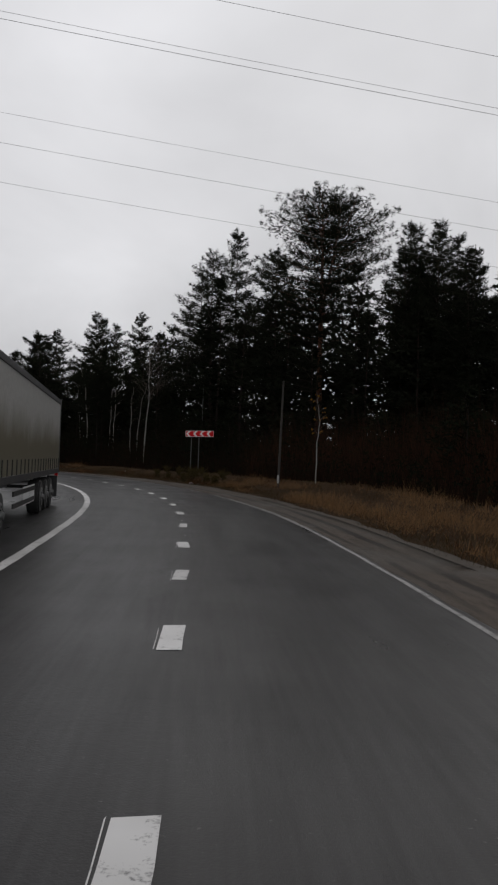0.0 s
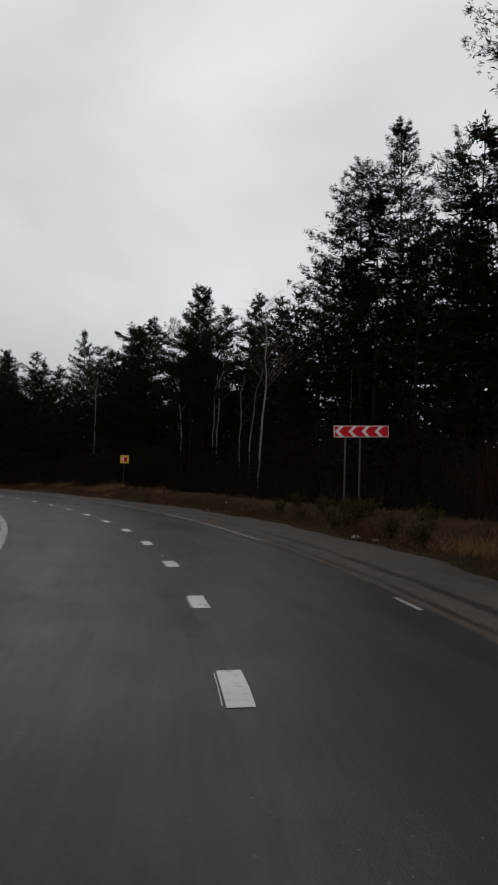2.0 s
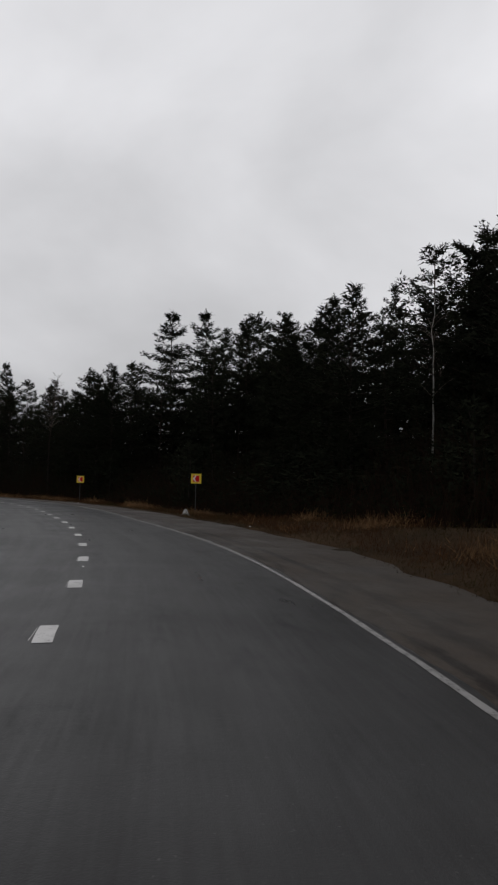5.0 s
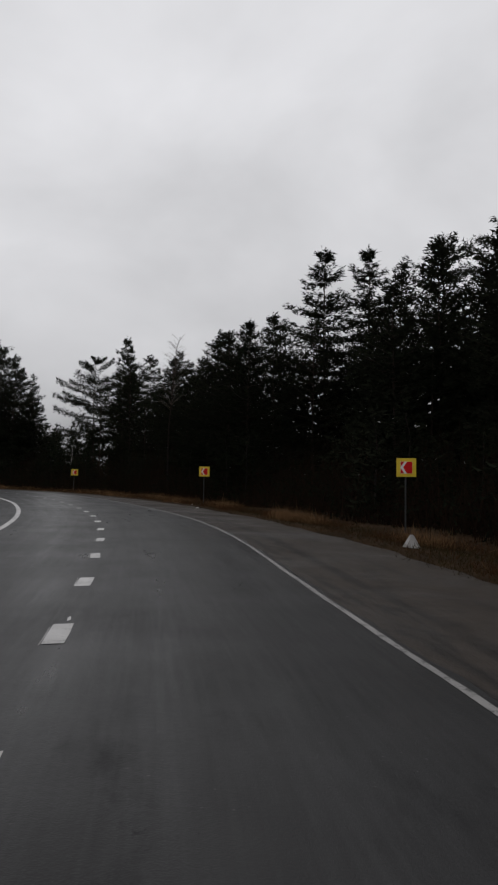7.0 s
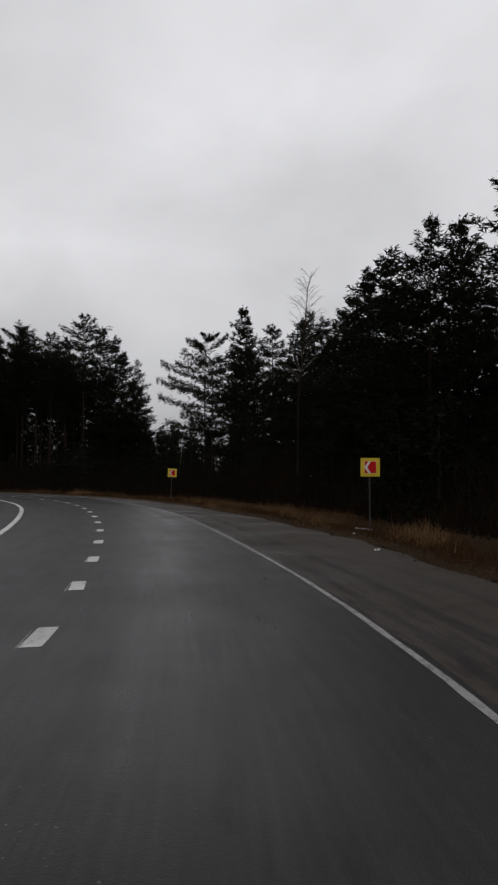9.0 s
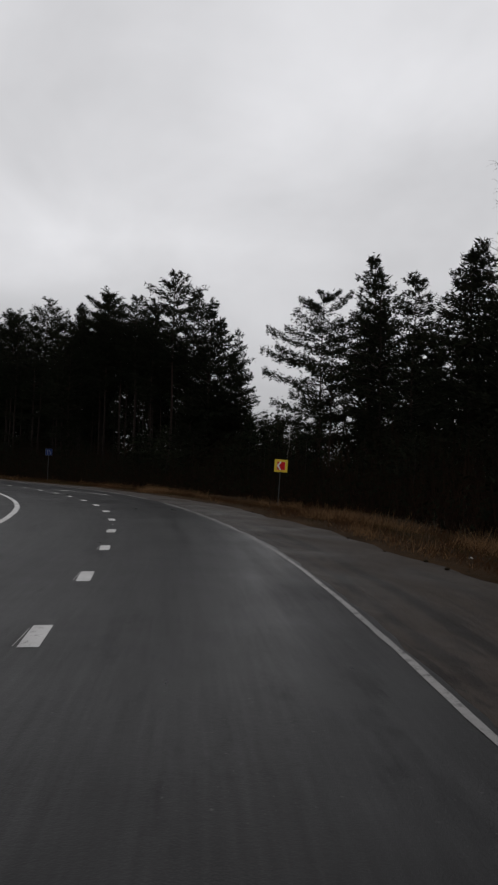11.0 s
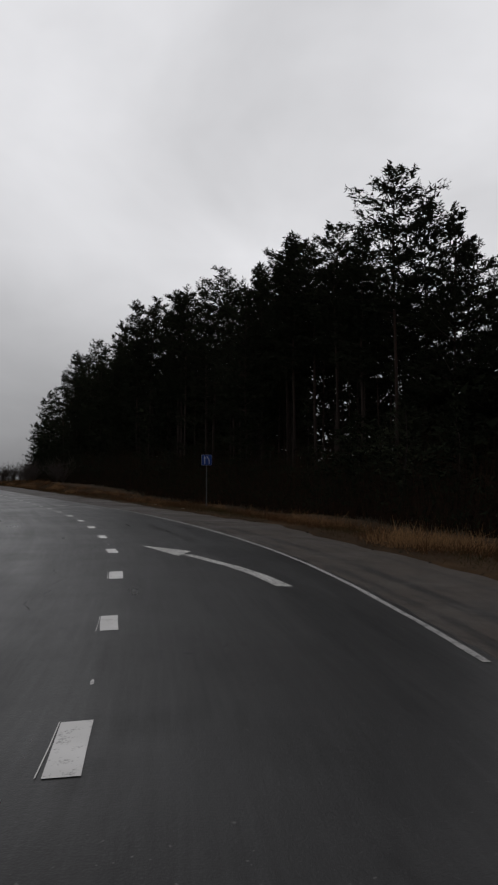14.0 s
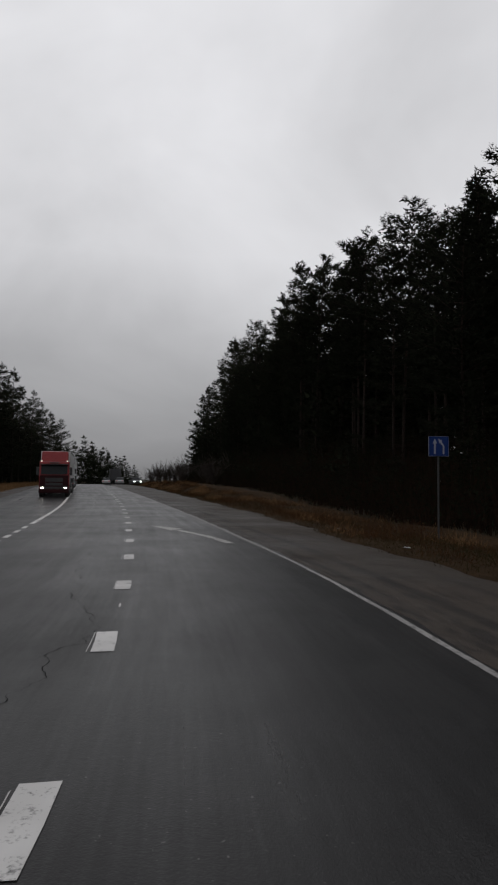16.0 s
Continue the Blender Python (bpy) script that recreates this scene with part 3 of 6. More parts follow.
def right_line(s):
    """Offset of the painted right edge."""
    s = np.asarray(s, float)
    return sum(np.interp(s + d, (-40, 0, 8, 16, 24, 34, 43, 50, 53, 56, 60, 65, 70, 76, 84, 92, 101, 104, 108, 112, 118, 124, 130, 136, 142, 147, 151, 155, 158, 163, 174, 181, 185, 191, 196, 205, 212, 225, 320, 420),
                         (3.42, 3.45, 3.40, 3.26, 2.95, 3.05, 3.36, 3.55, 3.66, 3.78, 3.92, 3.93, 3.98, 4.00, 3.98, 3.80, 3.58, 3.72, 3.84, 3.96, 3.94, 3.90, 3.72, 3.68, 3.74, 3.82, 3.76, 3.60, 3.52, 3.44, 3.8, 3.98, 3.82, 3.75, 3.66, 3.52, 3.27, 3.05, 1.4, 0.8)) for d in np.linspace(-4.0, 4.0, 17)) / 17


def centre_line(s):
    """Offset of the solid line between the directions."""
    return np.interp(s, (-40, 4, 12, 24, 34, 42, 60, 137, 150, 210, 250, 400), (-2.7, -2.8, -3.0, -3.3, -3.5, -3.6, -3.6, -3.08, -3.3, -3.6, -3.9, -4.0))


build_ground()
along = np.arange(-130, 560, 0.5)
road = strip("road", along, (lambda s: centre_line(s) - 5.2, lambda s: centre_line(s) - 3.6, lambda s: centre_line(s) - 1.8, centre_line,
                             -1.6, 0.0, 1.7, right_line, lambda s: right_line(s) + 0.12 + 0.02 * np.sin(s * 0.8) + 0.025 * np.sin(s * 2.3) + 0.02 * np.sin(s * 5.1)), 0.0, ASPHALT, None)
tagged(road, "damp dark grey asphalt road with worn patches and cracks", "road", kind="structure")


def shoulder_z(s, o):
    edge = shoulder_edge(s)
    return -0.012 - 0.09 * ramp(o, 4.2, 6.8) + 0.02 * np.sin(o * 5.0 + s * 0.05) * ramp(o, 4.4, 5.0) - 0.45 * ramp(o, edge + 0.4, edge + 1.15)


shoulder = strip("shoulder", along, (lambda s: right_line(s) + 0.06, lambda s: right_line(s) + 0.5, lambda s: right_line(s) + 1.3, lambda s: right_line(s) + 1.8, lambda s: 0.3 * right_line(s) + 0.7 * shoulder_edge(s), lambda s: shoulder_edge(s) - 0.3, lambda s: shoulder_edge(s) + 0.5, lambda s: shoulder_edge(s) + 1.1), shoulder_z, DIRT, None, right_line)
tagged(shoulder, "compacted brown dirt shoulder with tyre tracks", "road shoulder", kind="structure")
left_bank = strip("left_shoulder", along, (lambda s: centre_line(s) - 8.0, lambda s: centre_line(s) - 6.6, lambda s: centre_line(s) - 5.0), lambda s, o: -0.012 - 0.14 * ramp(-o, 8.3, 11), DIRT, None, lambda s: centre_line(s) - 9.5)
tagged(left_bank, "compacted brown dirt shoulder beside the opposite lane", "road shoulder", kind="structure")


def verge_z(s, o):
    return ground_z(s, o) - crown_z(s) + 0.03 - 0.12 * (1 - ramp(o - shoulder_edge(s), -0.2, 0.12)) - 0.42 * ramp(o, 13.5, 16.0)


verge = strip("verge", along, (lambda s: shoulder_edge(s) - 0.2, lambda s: shoulder_edge(s) + 0.12 + 0.05 * np.sin(s * 3.1), lambda s: shoulder_edge(s) + 0.7, lambda s: shoulder_edge(s) + 1.4, 9.6, 10.5, 12.0, 13.5, 16.0), verge_z, THATCH, None)
tagged(verge, "earthen verge covered with dead grass", "verge", kind="structure")

DASH_S = [float(_ls[np.hypot(_lx - x, _ly - y).argmin()]) for x, y in LANE_LINE[4:25]]


def dash_place(k):
    """Distance along the lane line of the k-th painted dash."""
    if k <= 0:
        return 4.0 * k
    if k >= DASH_COUNT[-1]:
        return DASH_S[-1] + 4.1 * (k - DASH_COUNT[-1])
    return float(np.interp(k, DASH_COUNT, DASH_S))


def outline_patch(name, corners, parent, paint=PAINT, lift=0.006):
    """Flat painted shape lying on the road, from plan corners."""
    bm = bmesh.new()
    bm.faces.new([bm.verts.new((x, y, z + lift)) for x, y, z in corners])
    bmesh.ops.recalc_face_normals(bm, faces=bm.faces)
    if next(iter(bm.faces)).normal.z < 0:
        bmesh.ops.reverse_faces(bm, faces=bm.faces)
    return part(name, bm, paint, parent)


rng = random.Random(4)
for k in range(-12, 84):
    mid_s = dash_place(k)
    w0, w1 = 0.115 + rng.uniform(-0.012, 0.012), 0.115 + rng.uniform(-0.012, 0.012)
    a, b = mid_s - 0.5 + rng.uniform(-0.04, 0.04), mid_s + 0.5 + rng.uniform(-0.04, 0.04)
    lean = rng.uniform(-0.02, 0.02)
    ring_of = [(a, -w0 + lean), (a + 0.02, w1 + lean), ((a + b) / 2, w1 + rng.uniform(-0.01, 0.01)), (b, w1 - lean), (b - 0.03, -w0 - lean), ((a + b) / 2, -w0 + rng.uniform(-0.01, 0.01))]
    outline_patch("lane_dash", [(*map(float, plan(s, o)), float(crown_z(s))) for s, o in ring_of], road)

# a thin sliver of older paint along the left edge of every dash that the walk passes
for k in range(-2, 62):
    a, b = dash_place(k) - 0.50 + rng.uniform(-0.1, 0.1), dash_place(k) + 0.48 + rng.uniform(-0.12, 0.05)
    o = -0.150 + rng.uniform(-0.010, 0.006)
    ring_of = [(a, o), (a + 0.02, o + 0.009), ((a + b) / 2, o + 0.012), (b, o + 0.008), (b - 0.03, o), ((a + b) / 2, o + 0.004)]
    outline_patch("paint_fragment", [(*map(float, plan(s, q)), float(crown_z(s))) for s, q in ring_of], road)

# stray fragments of older paint between the dashes
for s in (64.74, 172.34, 185.6, 198.88, 9.4, 13.2, 21.0, 37.8, 53.2, 81.1, 99.4, 118.6, 136.3, 154.8, 163.1, 210.6):
    if min(abs(s - dash_place(k)) for k in range(-2, 70)) < 0.75:
        s += 1.4
    o, l, w = rng.uniform(-0.03, 0.06), rng.uniform(0.09, 0.17), rng.uniform(0.012, 0.03)
    ring_of = [(s - l, o - w * 0.5), (s - l * 0.7, o + w), (s + l * 0.4, o + w * 0.6), (s + l, o), (s + l * 0.2, o - w)]
    outline_patch("paint_fragment", [(*map(float, plan(a, b)), float(crown_z(a))) for a, b in ring_of], road)

edge_s = np.arange(-100, 420, 0.5)
wob = lambda s, c: 0.006 * np.sin(s * 2.1 + c) + 0.005 * np.sin(s * 5.3 + 2 * c)
for stretch in (edge_s[edge_s < 28], edge_s[(edge_s > 31) & (edge_s < 33)], edge_s[(edge_s > 41) & (edge_s < 169.5)], edge_s[edge_s > 172]):
    strip("edge_line", stretch, (lambda s: right_line(s) - 0.045 + wob(s, 0), lambda s: right_line(s) + 0.045 + wob(s, 1)), 0.006, LINE_PAINT, road)
strip("centre_line", np.arange(-100, 206, 0.5), (lambda s: centre_line(s) - 0.10 + wob(s, 2), lambda s: centre_line(s) + 0.10 + wob(s, 3)), 0.006, PAINT, road)
for k in range(5):
    s0 = 206.5 + 2.0 * k
    strip("centre_dash", np.linspace(s0, s0 + 1.0, 3), (lambda s: centre_line(s) - 0.08, lambda s: centre_line(s) + 0.08), 0.006, PAINT, road)
strip("centre_line", np.arange(217, 420, 0.5), (lambda s: centre_line(s) - 0.08 + wob(s, 2), lambda s: centre_line(s) + 0.08 + wob(s, 3)), 0.006, PAINT, road)
strip("edge_line", np.arange(-100, 420, 0.5), (lambda s: centre_line(s) - 3.75 + wob(s, 4), lambda s: centre_line(s) - 3.63 + wob(s, 5)), 0.006, LINE_PAINT, road)


def road_crack(points, seed, width=0.007):
    """A ragged open crack in the asphalt along (s, o) places."""
    r = np.random.RandomState(seed)
    p = np.asarray(points, float)
    n = int((p[-1, 0] - p[0, 0]) / 0.07) + 2
    s = np.linspace(p[0, 0], p[-1, 0], n)
    o = np.interp(s, p[:, 0], p[:, 1]) + np.convolve(r.normal(0, 0.06, n + 2), np.ones(3) / 3, "valid") + 0.07 * np.sin(s * 3.7 + seed)
    half = width * r.uniform(0.15, 1.0, n) * (0.15 + 0.85 * np.abs(np.sin(s * 2.3 + seed)))
    lo, hi = o - half, o + half
    strip("road_crack", s, (lambda q: lo, lambda q: hi), 0.004, CRACK, road)


for seed, points in enumerate((
        ((192.0, -0.95), (193.4, -0.72), (195.05, -0.48), (196.1, -0.50), (196.7, -0.22), (197.3, -0.18), (198.1, -0.23), (198.7, -0.50), (200.2, -0.72), (201.5, -0.80)),
        ((195.9, -0.50), (196.5, -0.30), (197.0, 0.10)), ((201.5, -0.8), (204, -0.95), (206, -0.85)), ((184.2, -0.55), (185.6, -0.2), (187.2, 0.02), (188.4, 0.1)),
        ((176, -1.2), (179, -1.0), (181, -1.25)), ((101.2, 2.5), (101.6, 2.46), (102.3, 2.6)),
        ((18.2, 1.95), (20.0, 1.75), (22.6, 1.9)))):
    road_crack(points, seed + 1)


def merge_arrow(s0, o_tip):
    """The long bent arrow that sends drivers into the left lane."""
    spine = [(0.0, 1.94), (1.4, 1.78), (2.7, 1.52), (4.0, 1.17), (5.1, 0.87)]
    left, right = [], []
    for (u0, v0), half in zip(spine, (0.135, 0.13, 0.13, 0.125, 0.12)):
        left.append((s0 + u0 + 0.04, o_tip + v0 - half))
        right.append((s0 + u0 - 0.04, o_tip + v0 + half))
    shaft = left + right[::-1]
    lay = lambda pts: [(*map(float, plan(s, o)), float(crown_z(s))) for s, o in pts]
    outline_patch("arrow_shaft", lay(shaft), road, ARROW_PAINT)
    head_pts = [(s0 + 4.85, o_tip + 0.63), (s0 + 7.6, o_tip), (s0 + 5.85, o_tip + 1.08)]
    outline_patch("arrow_head", lay(head_pts), road, ARROW_PAINT)


merge_arrow(177.4, 0.82)
merge_arrow(208.3, 0.79)
merge_arrow(239.2, 0.7)

# ---------------------------------------------------------------- trees


def tube(points, radii, sides=6):
    """Vertices and quads of a tapered tube through points."""
    pts = np.asarray(points, float)
    tang = np.gradient(pts, axis=0)
    tang /= np.linalg.norm(tang, axis=1)[:, None] + 1e-9
    ref = np.where(np.abs(tang[:, 2:3]) > 0.9, np.array([[1.0, 0, 0]]), np.array([[0, 0, 1.0]]))
    a = np.cross(tang, ref)
    a /= np.linalg.norm(a, axis=1)[:, None] + 1e-9
    b = np.cross(tang, a)
    ang = np.linspace(0, 2 * np.pi, sides, endpoint=False)
    ring = pts[:, None] + np.asarray(radii)[:, None, None] * (np.cos(ang)[None, :, None] * a[:, None] + np.sin(ang)[None, :, None] * b[:, None])
    i = np.arange(len(pts) * sides).reshape(len(pts), sides)
    j = np.roll(i, -1, axis=1)
    faces = np.stack([i[:-1], j[:-1], j[1:], i[1:]], -1).reshape(-1, 4)
    return ring.reshape(-1, 3), faces


class Pile:
    """Gathers pieces into one list of vertices and faces."""

    def __init__(self):
        self.v, self.f, self.n = [], [], 0

    def add(self, v, f):
        self.v.append(v)
        self.f.append(np.asarray(f) + self.n)
        self.n += len(v)

    def done(self):
        return np.concatenate(self.v), np.concatenate(self.f)


def tufts(r, centres, ways, size, count, width, spread=1.0, loose=0.12):
    """Bundles of needles: narrow triangles that fan out from each centre round its way."""
    centres, ways = np.repeat(centres, count, 0), np.repeat(ways, count, 0)
    n = len(centres)
    d = ways + spread * r.normal(size=(n, 3))
    d /= np.linalg.norm(d, axis=1)[:, None] + 1e-9
    side = np.cross(d, r.normal(size=(n, 3)))
    side /= np.linalg.norm(side, axis=1)[:, None] + 1e-9
    length = size * r.uniform(0.6, 1.25, n)[:, None]
    w = width * r.uniform(0.7, 1.3, n)[:, None]
    root = centres + r.normal(size=(n, 3)) * size * loose
    a, b, c = root - side * w * 0.5, root + side * w * 0.5, root + d * length
    v = np.stack([a, b, c], 1).reshape(-1, 3)
    return v, np.arange(3 * n).reshape(-1, 3)


def conifer(name, label, seed, height, base, spread, whorls, shape, needles, droop=0.0, tuft=0.30, lean=0.0, fork=False, dead=10, per=24, count=7, width=0.098, radius=None, limbs=5, flat=1.0, bare=0.22, wooden=True, core=34, core_size=0.46, core_width=0.15, side_reach=0.0, bark=BARK):
    """A pine or spruce: tapered trunk with limbs in whorls, each limb bearing a flat pad of needle bundles."""
    r = np.random.RandomState(seed)
    tree = thing(name, label, "tree", "roadside forest")
    wood, crown = Pile(), Pile()
    k = np.linspace(0, 1, 10)
    bend = np.cumsum(r.normal(0, 0.07, (10, 2)), 0) * k[:, None]
    stem = np.stack([bend[:, 0] + lean * k**2 * height * 0.1, bend[:, 1], k * height * 0.985], 1)
    rad = (radius or height * 0.0060) * (1 - k) ** 0.75 + 0.012
    rad[0] *= 1.35
    stems = [(stem, rad, base)]
    wood.add(*tube(stem, rad, 7))
    if fork:
        k0 = 5
        second = stem[k0:].copy()
        second[:, 0] += np.linspace(0, 1.5, len(second))
        second[:, 1] += np.linspace(0, 0.9, len(second))
        second[:, 2] -= np.linspace(0, 1.6, len(second))
        stems.append((second, rad[k0:] * 0.85, max(base, 0.52)))
        wood.add(*tube(second, rad[k0:] * 0.85, 6))
    centres, ways, inner, inner_ways = [], [], [], []
    u = np.array([0.0, 0.5, 1.0])
    for axis_pts, axis_rad, low in stems:
        zs = axis_pts[:, 2] / height
        for w in range(whorls):
            level = low + (0.975 - low) * (w + r.uniform(0.2, 0.8)) / whorls
            start = r.uniform(0, 2 * np.pi)
            for b in range(limbs):
                h = level + r.normal(0, 0.22 / whorls)
                rel = float(np.clip((h - low) / (1 - low), 0, 1))
                foot = np.array([np.interp(h, zs, axis_pts[:, i]) for i in range(3)])
                reach = spread * shape(rel) * r.uniform(0.62, 1.22) * (0.45 if r.uniform() < 0.14 else 1.0)
                az = start + 2 * np.pi * (b + r.uniform(-0.3, 0.3)) / limbs
                reach *= 1 + side_reach * np.cos(az)
                rise = (0.06 + 0.40 * rel**2 + 0.5 * max(0.0, rel - 0.8)) * r.uniform(0.5, 1.5) - droop * (1.1 - rel)
                out = np.array([np.cos(az), np.sin(az)])
                swing = r.normal(0, 0.14)
                tip = 0.16 + 0.35 * droop
                limb = np.stack([foot[0] + reach * u * (out[0] - swing * u * out[1]), foot[1] + reach * u * (out[1] + swing * u * out[0]),
                                 foot[2] + reach * (rise * u + tip * u**2)], 1)
                if wooden:
                    wood.add(*tube(limb[:: 2 if reach < 1.5 else 1], np.linspace(0.024 + 0.008 * reach, 0.008, 2 if reach < 1.5 else 3), 3))
                m = max(2, int(per * (0.06 + 1.15 * reach / spread)))
                t = bare + (1.06 - bare) * r.uniform(0, 1, m) ** 0.8
                spots = np.stack([np.interp(t, u, limb[:, i]) for i in range(3)], 1)
                fan = (0.06 + 0.24 * np.sin(np.pi * np.clip(t, 0.05, 1.0) ** 1.3)) * reach
                sidew = np.array([-out[1], out[0], 0.0])
                off = np.clip(r.normal(size=m), -1.8, 1.8) * fan * 0.62
                spots += sidew * off[:, None]
                spots[:, 2] += r.normal(size=m) * (0.04 + 0.022 * reach) * flat + 0.04
                centres.append(spots)
                # the dark inner twigs of the pad
                n_in = max(2, int(core * (0.15 + reach / spread)))
                t_in = 0.10 + 0.80 * r.uniform(0, 1, n_in)
                heart = np.stack([np.interp(t_in, u, limb[:, i]) for i in range(3)], 1)
                heart += sidew * (r.normal(size=n_in) * (0.04 + 0.15 * np.sin(np.pi * t_in)) * reach)[:, None]
                heart[:, 2] += r.normal(size=n_in) * 0.10 * flat
                inner.append(heart)
                inner_ways.append(np.tile([out[0], out[1], 0.25 - droop], (n_in, 1)) + sidew * r.normal(0, 0.5, (n_in, 1)))
                ways.append(np.tile(np.array([out[0], out[1], 0.35 - droop]), (m, 1)) + sidew * np.sign(off)[:, None] * 0.5)
    for _ in range(dead):
        h = r.uniform(0.18, max(base, 0.25))
        foot = np.array([np.interp(h, stem[:, 2] / height, stem[:, i]) for i in range(3)])
        az, reach = r.uniform(0, 6.28), r.uniform(0.5, 1.8)
        limb = foot + np.stack([np.cos(az) * reach * u, np.sin(az) * reach * u, reach * (0.1 * u - 0.25 * u**2)], 1)
        wood.add(*tube(limb, np.linspace(0.028, 0.007, 3), 3))
    top = stem[-1]
    spike = np.linspace(0.0, 1.3, 7)[:, None]
    centres.append(top - spike * np.array([0, 0, 1.0]) + r.normal(size=(7, 3)) * 0.10 * spike)
    ways.append(np.tile([0, 0, 1.6], (7, 1)))
    crown.add(*tufts(r, np.concatenate(centres), np.concatenate(ways), tuft, count, width, 0.75, 0.32))
    inner = np.concatenate(inner)
    crown.add(*tufts(r, inner, np.concatenate(inner_ways), core_size, 1, core_width, 0.55, 0.25))
    trunk = part("trunk", wood.done(), bark, tree)
    for p in trunk.data.polygons:
        p.use_smooth = True
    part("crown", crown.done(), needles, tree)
    return tree


def birch(name, label, seed, height, twigs=True, lean=0.0, leaves=0, bark=BIRCH, fan=1.0):
    r = np.random.RandomState(seed)
    tree = thing(name, label, "tree", "roadside forest")
    wood, fine, leaf = Pile(), Pile(), Pile()
    k = np.linspace(0, 1, 14)
    bend = np.cumsum(r.normal(0, 0.15, (14, 2)), 0) * k[:, None]
    stem = np.stack([bend[:, 0] + lean * k * height, bend[:, 1], k * height], 1)
    wood.add(*tube(stem, 0.0056 * height * (1 - k) ** 0.9 + 0.010, 7))
    tips = []
    for w in range(46 if twigs else 12):
        h = r.uniform(0.52, 0.98)
        foot = np.array([np.interp(h, k, stem[:, i]) for i in range(3)])
        az, reach = r.uniform(0, 6.28), height * 0.27 * (1.12 - h) * r.uniform(0.6, 1.5) * fan + 0.30
        u = np.linspace(0, 1, 5)
        limb = foot + np.stack([np.cos(az) * reach * u, np.sin(az) * reach * u, reach * (1.25 * u - 0.30 * u**2)], 1)
        fine.add(*tube(limb, np.linspace(0.018, 0.004, 5), 3))
        for _ in range(9 if twigs else 5):
            t = r.uniform(0.3, 1.0)
            f2 = np.array([np.interp(t, u, limb[:, i]) for i in range(3)])
            a2, l2 = az + r.normal(0, 0.9), reach * r.uniform(0.25, 0.55)
            v = np.linspace(0, 1, 4)
            sub = f2 + np.stack([np.cos(a2) * l2 * v, np.sin(a2) * l2 * v, l2 * (0.8 * v - 0.7 * v**2)], 1)
            fine.add(*tube(sub, np.linspace(0.006, 0.002, 4), 3))
            tips.append(sub[-1])
    trunk = part("trunk", wood.done(), bark, tree, "white birch trunk" if bark is BIRCH else "")
    for p in trunk.data.polygons:
        p.use_smooth = True
    part("crown", fine.done(), TWIGS, tree, "bare dark twigs")
    if leaves:
        pick = np.array(tips)[r.randint(0, len(tips), leaves)]
        leaf.add(*tufts(r, pick, np.tile([0, 0, -0.4], (leaves, 1)), 0.16, 3, 0.12, 1.0))
        part("foliage", leaf.done(), YELLOW_LEAF, tree, "last yellow leaves")
    return tree


round_top = lambda q: min(1.0, 0.10 + 2.6 * (1 - q)) * (0.62 + 0.38 * min(1.0, q * 2.2))
cone_top = lambda q: min(1.0, 0.03 + 1.9 * (1 - q)) * (0.8 + 0.2 * min(1.0, q * 3))
narrow_top = lambda q: min(1.0, 0.03 + 2.2 * (1 - q)) * (0.7 + 0.3 * min(1.0, q * 2))
flat_top = lambda q: (0.55 + 0.45 * min(1.0, q * 1.6)) * min(1.0, 0.45 + 2.4 * (1 - q))
spruce_top = lambda q: min(1.0, 0.02 + 2.0 * (1 - q)) * (0.85 + 0.15 * (1 - q))

